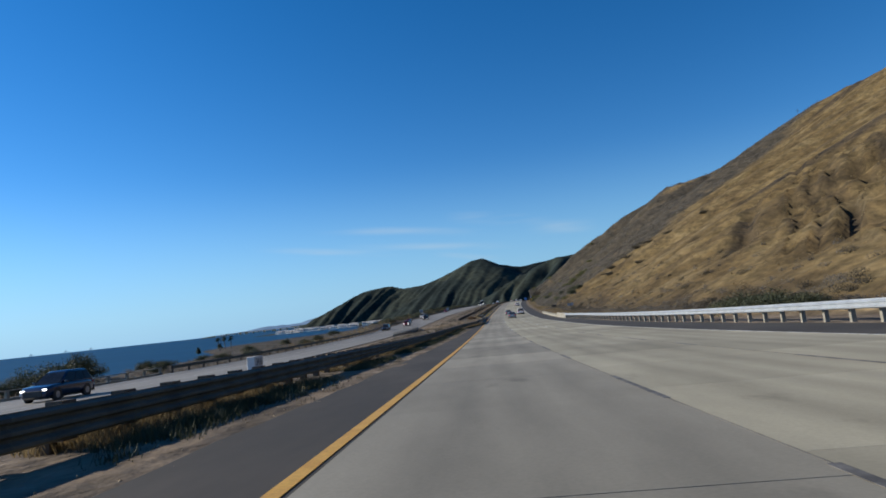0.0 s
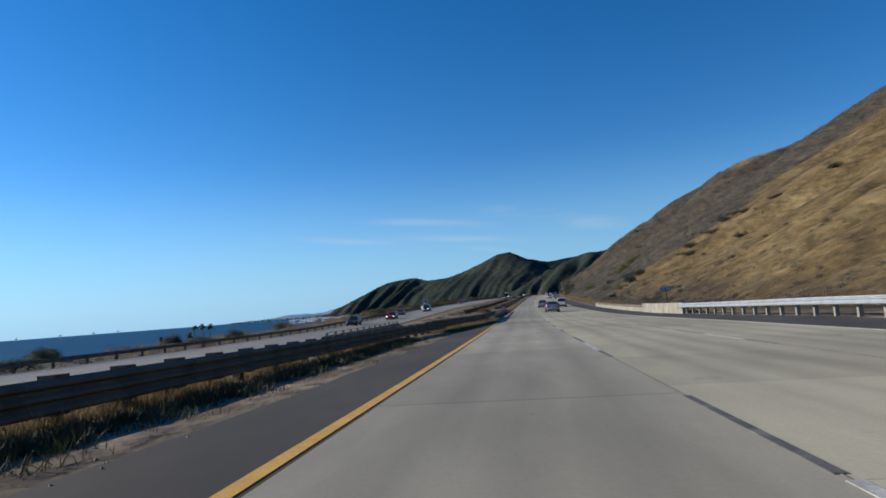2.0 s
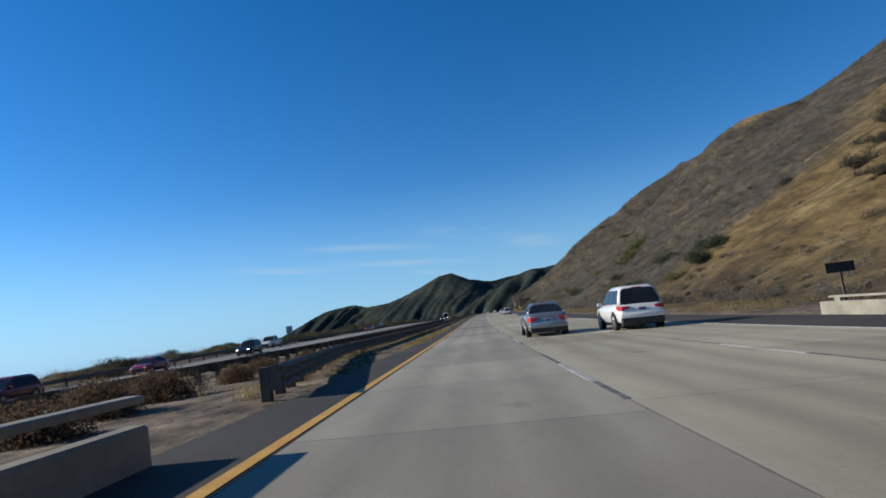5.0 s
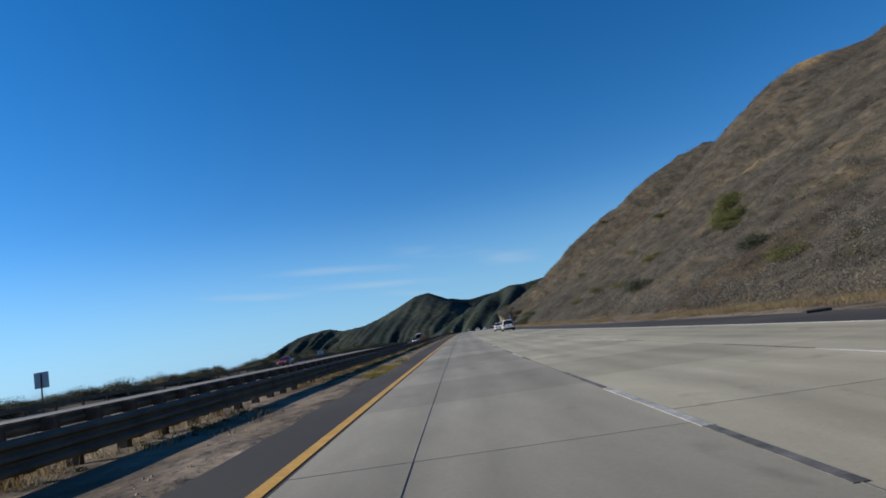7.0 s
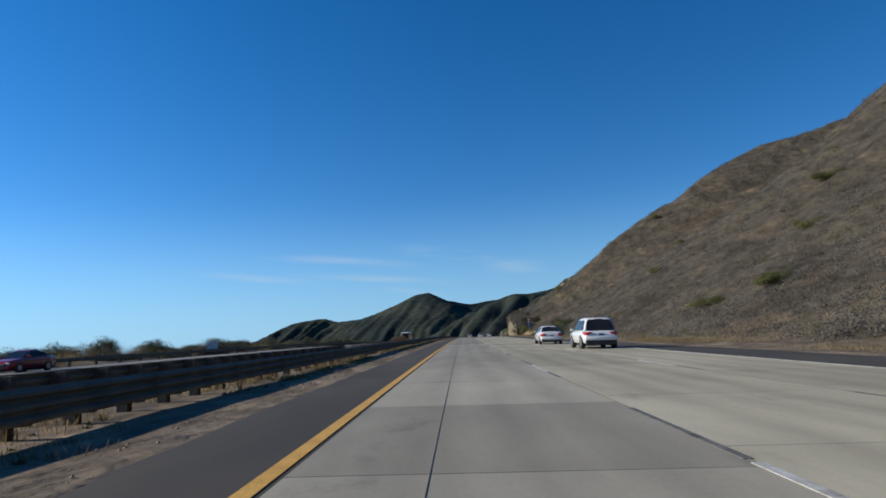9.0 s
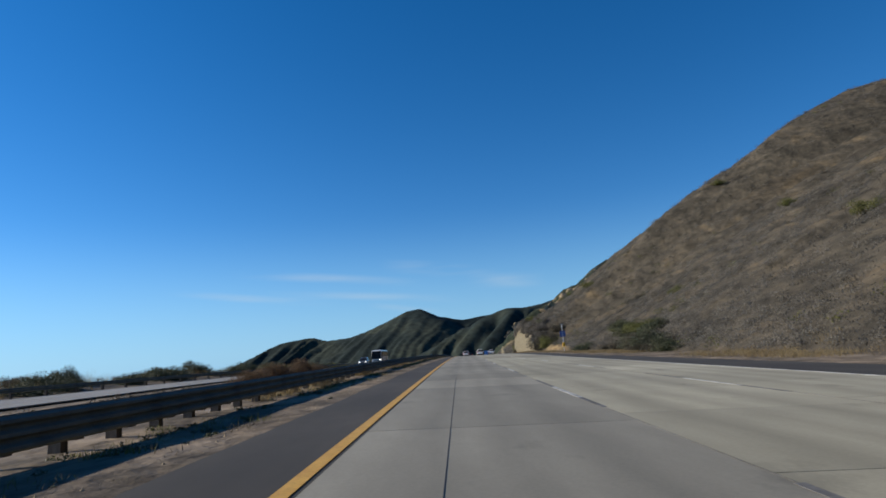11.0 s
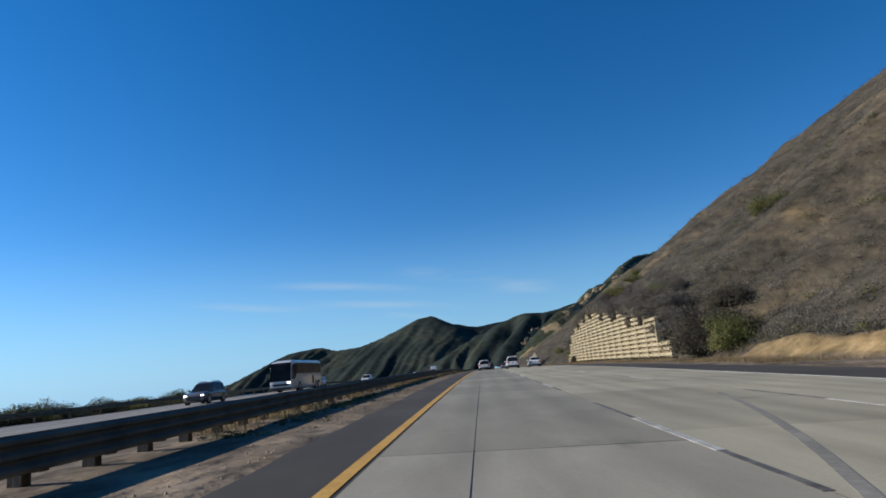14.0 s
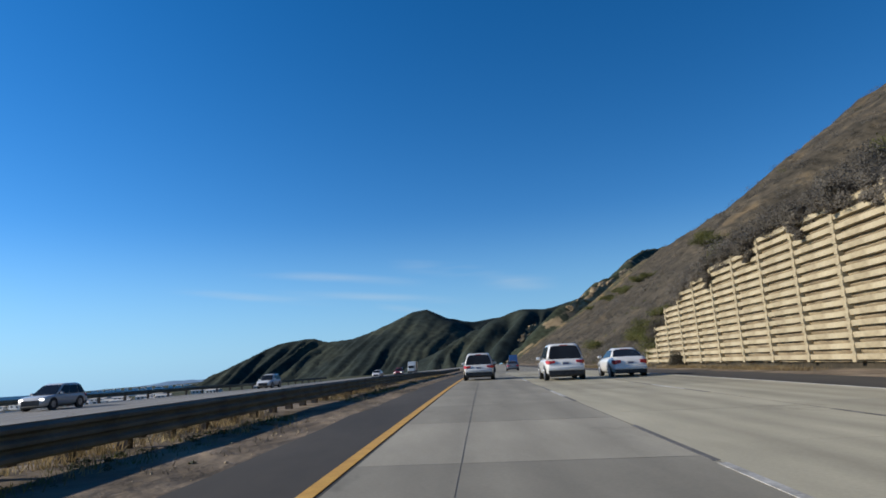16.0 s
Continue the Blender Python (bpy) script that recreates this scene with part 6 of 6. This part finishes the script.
# ---------------------------------------------------------------- signs and roadside fittings
def sign_on_post(label, s, q, z0, z1, width, face, back, turned=False, bars=(), lean=0.0, posts=1):
    ob = tagged(empty("road_sign", Matrix.Translation(Vector(world_at(s, q))) @ pose(0, 0, 0, 0, lean, 180 if turned else 0)), label, "road sign")
    for x in ([0] if posts == 1 else [-width * 0.3, width * 0.3]):
        part("post", boxed((x - 0.045, 0.012, -0.2), (x + 0.045, 0.10, z1 - 0.1), 0.008), M["post_wood"], ob, "wooden post")
    panel = part("panel", boxed((-width / 2, -0.012, z0), (width / 2, 0.010, z1), 0.004), M[face], ob)
    part("panel_back", boxed((-width / 2 + 0.01, 0.0115, z0 + 0.01), (width / 2 - 0.01, 0.016, z1 - 0.01)), M[back], ob, "bare metal back")
    for x0, x1, y0, y1, mat in bars:
        part("bar", boxed((x0, -0.018, y0), (x1, -0.0125, y1)), M[mat], panel, "plain bar for illegible writing")
    return ob


sign_on_post("pale sign board on a post above the far verge", 281, -34.6, 2.0, 3.3, 1.2, "sign_white", "sign_back", True)
sign_on_post("grey sign board seen from behind on a leaning post", 141, 16.4, 1.95, 2.55, 1.25, "sign_back", "sign_back", True, lean=4)
sign_on_post("small dark sign board at the foot of the hill", 191, 16.6, 1.40, 1.86, 1.3, "trim_black", "sign_back")
sign_on_post("low grey sign board beyond the far carriageway", 378, -33.6, 0.5, 1.7, 1.5, "sign_back", "sign_back")


def marker_block(s, q):
    """A concrete block in the median with the distance painted on the side that faces the lanes."""
    ob = tagged(empty("marker_block", seat(s, q, -0.05)), "pale concrete block painted with the number 34.6", "distance marker")
    part("block", boxed((-0.14, -0.42, -0.1), (0.14, 0.42, 0.84), 0.02), M["stucco"], ob)
    text = bpy.data.curves.new("number", "FONT")
    text.body, text.size, text.extrude, text.align_x, text.align_y = "34.6", 0.34, 0.002, "CENTER", "CENTER"
    maker = new("number", text)
    me = bpy.data.meshes.new_from_object(maker.evaluated_get(bpy.context.evaluated_depsgraph_get()))
    bpy.data.objects.remove(maker)
    me.materials.clear()
    me.materials.append(M["trim_black"])
    number = new("number", me)
    number.parent = ob
    number.matrix_basis = Matrix.Translation((0.144, 0.0, 0.64)) @ pose(0, 0, 0, 90, 0, 90)
    tagged(number, "black painted number")
    return ob


marker_block(22.3, -8.6)


def call_box(s, q):
    ob = tagged(empty("call_box", Matrix.Translation(Vector(world_at(s, q)))), "roadside emergency call box on a pole with a blue sign", "call box")
    part("pole", rodded((0, 0, -0.2), (0, 0, 4.35), 0.05), M["galv"], ob, "grey steel pole")
    part("solar_panel", boxed((-0.28, -0.12, 4.35), (0.28, 0.14, 4.42), 0.01), M["sign_back"], ob, "small solar panel")
    panel = part("sign_panel", boxed((-0.44, -0.075, 2.35), (0.44, -0.055, 3.30), 0.01), M["sign_blue"], ob, "blue sign panel")
    for i, (w, z) in enumerate(((0.22, 3.02), (0.26, 2.78), (0.18, 2.55))):
        part("bar", boxed((-w, -0.082, z - 0.05), (w, -0.0755, z + 0.05)), M["sign_white"], panel, "plain pale bar")
    body = part("phone_box", boxed((-0.24, -0.32, 0.75), (0.20, -0.05, 1.42), 0.05), M["box_yellow"], ob, "yellow phone housing")
    part("door", boxed((-0.19, -0.335, 0.82), (0.15, -0.32, 1.35), 0.006), M["box_yellow"], body)
    return ob


call_box(462.5, 16.1)
utility = tagged(empty("debris", seat(249, 12.2)), "black tyre scrap lying on the shoulder", "debris")
part("tread", boxed((-0.45, -0.16, -0.01), (0.45, 0.16, 0.10), 0.03), M["rubber"], utility)
litter = tagged(empty("litter", Matrix.Translation(Vector(world_at(240, 15.6)))), "white plastic rubbish at the edge of the brush", "litter")
part("bag", boxed((-0.10, -0.08, -0.03), (0.10, 0.08, 0.10), 0.035), M["sign_white"], litter)


def utility_pole(s, q, h):
    ob = tagged(empty("utility_pole", Matrix.Translation(Vector(world_at(s, q)))), "thin utility pole on the crest of the hill", "utility pole")
    part("pole", rodded((0, 0, -0.5), (0, 0, h), 0.16, 0.11), M["post_wood"], ob)
    part("crossarm", boxed((-1.1, -0.06, h - 0.8), (1.1, 0.06, h - 0.65), 0.01), M["post_wood"], ob)
    return ob


utility_pole(414, 197, 8.0)
utility_pole(537, 170, 8.0)


# ---------------------------------------------------------------- shore: palms, houses
def palm(x, y, h, lean):
    z = max(SEA + 1.2, land(y, x - axis(y)[0]))
    ob = tagged(empty("palm_tree", Matrix.Translation((x, y, z - 0.2))), "tall fan palm on the shore", "palm tree", "palms by the shore")
    bm = bmesh.new()
    for k in range(6):
        a, b = k / 6, (k + 1) / 6
        rod(bm, (lean * a * a, 0, h * a), (lean * b * b, 0, h * b), 0.30 - 0.12 * a, 0.30 - 0.12 * b, 8)
    part("trunk", bm, M["bark"], ob)
    verts, faces = [], []
    for k in range(46):
        az, el = rng.uniform(0, 2 * math.pi), rng.uniform(-0.9, 1.2)
        L = rng.uniform(1.6, 2.4)
        d = np.array([math.cos(az), math.sin(az), 0])
        side = np.array([-d[1], d[0], 0])
        a = len(verts)
        base = np.array([lean, 0, h])
        for i in range(4):
            t = i / 3
            p = base + d * L * t * math.cos(el * (1 - 0.3 * t)) + np.array([0, 0, L * (t * math.sin(el) - 0.45 * t * t)])
            w = 0.42 * math.sin(math.pi * (0.12 + 0.85 * t))
            verts += [tuple(p - side * w), tuple(p + side * w)]
        faces += [(a + 2 * i, a + 2 * i + 1, a + 2 * i + 3, a + 2 * i + 2) for i in range(3)]
    crown = new("crown", mesh_from("crown", verts, faces, M["leaf_palm"]))
    crown.parent = ob
    tagged(crown, "round head of dark fronds")
    return ob


for x, y, h, lean in ((-166.4, 390.8, 6.6, 0.2), (-163.5, 394, 7.2, -0.2), (-160, 395, 6.9, 0.3), (-155, 338, 2.6, 0.1), (-149, 352, 3.4, 0.1)):
    palm(x, y, h, lean)


def house(x, y, w, d, h, spin, tall):
    z = max(SEA + 0.8, land(y, x - axis(y)[0]))
    ob = tagged(empty("house", Matrix.Translation((x, y, z)) @ pose(0, 0, 0, 0, 0, spin)), "small white beach house below the mountain" if not tall else "two storey pale beach house below the mountain", "house", "houses by the shore")
    part("wall", boxed((-w / 2, -d / 2, -1), (w / 2, d / 2, h)), M["stucco"], ob)
    bm = bmesh.new()
    e = 0.4
    pts = [(-w / 2 - e, -d / 2 - e, h), (w / 2 + e, -d / 2 - e, h), (w / 2 + e, d / 2 + e, h), (-w / 2 - e, d / 2 + e, h), (-w / 2 - e, 0, h + d * 0.12), (w / 2 + e, 0, h + d * 0.12)]
    vs = [bm.verts.new(p) for p in pts]
    for face in ((0, 1, 5, 4), (2, 3, 4, 5), (0, 4, 3), (1, 2, 5), (3, 2, 1, 0)):
        bm.faces.new([vs[i] for i in face])
    part("roof", bm, M["roof"], ob)
    for k in range(3):
        x0 = -w * 0.36 + k * w * 0.27
        for zz in ([0.8] if not tall else [0.6, 2.4]):
            part("window", boxed((x0, -d / 2 - 0.03, zz), (x0 + w * 0.16, -d / 2 + 0.03, zz + 1.2)), M["glass_dark"], ob, "dark window")
    return ob


for k in range(30):
    y = 986 + k * 3.1 + rng.uniform(-1.5, 1.5)
    house(axis(y)[0] + shore(y) + 14 + rng.uniform(0, 14), y, rng.uniform(9, 15), rng.uniform(7, 9), 4.0 if k % 3 == 0 else 2.6, rng.uniform(-15, 15), k % 3 == 0)
for x, y in ((-232, 1130), (-205, 1150), (-180, 1120), (-268, 1180), (-150, 1160)):
    house(x, y, rng.uniform(10, 14), 8, 2.8, rng.uniform(-20, 20), False)
for k in range(16):
    house(-1400 + k * 29 + rng.uniform(-9, 9), 3285, rng.uniform(12, 24), 9, rng.uniform(5, 9), 0, False)


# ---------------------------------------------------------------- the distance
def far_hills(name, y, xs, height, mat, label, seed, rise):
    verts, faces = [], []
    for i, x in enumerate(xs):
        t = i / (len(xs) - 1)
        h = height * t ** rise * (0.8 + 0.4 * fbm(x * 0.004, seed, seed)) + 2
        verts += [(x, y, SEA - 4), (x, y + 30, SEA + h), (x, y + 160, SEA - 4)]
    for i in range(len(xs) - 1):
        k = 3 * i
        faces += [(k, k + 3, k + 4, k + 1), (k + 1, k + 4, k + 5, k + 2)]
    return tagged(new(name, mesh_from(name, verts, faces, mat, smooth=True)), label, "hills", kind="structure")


# the haze of the distance is put into these hills' base colour
hazy = material("far_hills_painted_haze", [(0.17, 0.26, 0.37), (0.20, 0.29, 0.40)], 0.003, 1.0, specular=0.0)
far_hills("backdrop_hills", 4600, np.arange(-2150, -850, 25.0), 110, hazy, "hills far along the coast with pale blue haze painted on", 3.0, 1.5)
coast = material("far_coast", [(0.05, 0.065, 0.05), (0.10, 0.11, 0.09)], 0.02, 1.0, specular=0.0)
far_hills("backdrop_coast", 3300, np.arange(-1500, -880, 12.0), 17, coast, "low dark point of land with trees", 6.0, 0.4)
for x in (-3480, -3150, -2900, -2720):
    rig = tagged(empty("oil_platform", Matrix.Translation((x, 4300, SEA))), "tiny oil platform on the sea horizon", "oil platform", "oil platforms")
    part("deck", boxed((-9, -5, 6), (9, 5, 9)), M["sign_back"], rig)
    part("tower", boxed((-2, -2, 9), (2, 2, 16)), M["sign_back"], rig)
    for lx in (-7, 7):
        part("leg", rodded((lx, 0, -6), (lx, 0, 6), 1.0), M["sign_back"], rig)


def cirrus_material():
    m = bpy.data.materials.new("thin_cirrus")
    m.use_nodes = True
    nt = m.node_tree
    nodes, link = nt.nodes, nt.links.new
    nodes.clear()
    out = nodes.new("ShaderNodeOutputMaterial")
    mix, clear_, glow = nodes.new("ShaderNodeMixShader"), nodes.new("ShaderNodeBsdfTransparent"), nodes.new("ShaderNodeEmission")
    glow.inputs["Color"].default_value, glow.inputs["Strength"].default_value = (0.80, 0.92, 1.0, 1), 0.55
    at = nodes.new("ShaderNodeAttribute")
    at.attribute_name = "veil"
    tc = nodes.new("ShaderNodeTexCoord")
    mp = nodes.new("ShaderNodeMapping")
    mp.inputs["Scale"].default_value = (0.0013, 0, 0.012)
    link(tc.outputs["Object"], mp.inputs[0])
    t = nodes.new("ShaderNodeTexNoise")
    t.inputs["Scale"].default_value, t.inputs["Detail"].default_value = 1.0, 2.5
    link(mp.outputs[0], t.inputs["Vector"])
    mr = nodes.new("ShaderNodeMapRange")
    mr.inputs[1].default_value, mr.inputs[2].default_value, mr.inputs[4].default_value = 0.34, 0.78, 0.42
    link(t.outputs["Fac"], mr.inputs[0])
    mul = nodes.new("ShaderNodeMath")
    mul.operation = "MULTIPLY"
    link(mr.outputs[0], mul.inputs[0])
    link(at.outputs["Fac"], mul.inputs[1])
    link(mul.outputs[0], mix.inputs[0])
    link(clear_.outputs[0], mix.inputs[1])
    link(glow.outputs[0], mix.inputs[2])
    link(mix.outputs[0], out.inputs[0])
    return m


cirrus = cirrus_material()
for x0, x1, z, tall in ((-1250, 120, 600, 80), (-1050, 380, 470, 70), (300, 900, 520, 130), (-250, 600, 610, 120), (-350, 200, 370, 60), (-1700, -500, 530, 70)):
    nx, nz = 24, 8
    verts, faces, veil = [], [], []
    for i in range(nx + 1):
        for j in range(nz + 1):
            u, w = i / nx, j / nz
            verts.append((x0 + (x1 - x0) * u, 4650 + 20 * math.sin(3 * u), z + tall * (w - 0.5) + 16 * math.sin(u * 2.4 + x0) - 0.12 * (x1 - x0) * (u - 0.5)))
            veil.append(math.sin(math.pi * u) ** 1.5 * math.sin(math.pi * w) ** 1.5)
    for i in range(nx):
        for j in range(nz):
            k = i * (nz + 1) + j
            faces.append((k, k + nz + 1, k + nz + 2, k + 1))
    me = mesh_from("cloud", verts, faces, cirrus, smooth=True)
    me.attributes.new("veil", "FLOAT", "POINT").data.foreach_set("value", veil)
    ob = tagged(new("backdrop_cloud", me), "thin white streak of high cloud", "cloud", kind="structure")
    ob.visible_shadow = False


# curved tyre marks across the lanes
for k, (s0, q0, s1, q1, bend) in enumerate(((452.0, -0.4, 468.0, 4.6, 0.5), (447.5, -0.1, 460.0, 4.9, 0.4))):
    mark = lambda s, w: q0 + (q1 - q0) * ((s - s0) / (s1 - s0)) + bend * math.sin(math.pi * (s - s0) / (s1 - s0)) + w
    ribbon("tyre_mark", s0, s1, lambda s: mark(s, -0.07), lambda s: mark(s, 0.07), 0.0055, M["tyre_stain"], 1.5, 0.003, label="faint curved black tyre mark on the concrete", category="tyre mark")


# ---------------------------------------------------------------- concrete slabs of the three lanes
SLAB = 4.57
for lane, (q0, q1, mat) in enumerate(((Y_LINE + 0.12, LANES[0], "concrete"), (LANES[0], LANES[1], "concrete_tan"), (LANES[1], EDGE + 0.10, "concrete_tan"))):
    road = tagged(empty("road"), "pale concrete freeway lane of worn square slabs", "road", kind="structure")
    bed = ribbon("joint_bed", S0, 590, q0 - 0.0, q1, -0.012, M["tar"], 4.0, 0.05, parent=road, label="dark joints under the slabs")
    half, width = SLAB / 2 - 0.004, q1 - q0 - 0.008
    slab = from_bm("slab", boxed((-width / 2, -half, -0.06), (width / 2, half, 0.0)), M[mat])
    for k in range(int((590 - S0) / SLAB)):
        s = S0 + SLAB * (k + 0.5) + lane * 0.7
        piece("slab", slab, road, seat(s, (q0 + q1) / 2, random.uniform(-0.001, 0.001)))
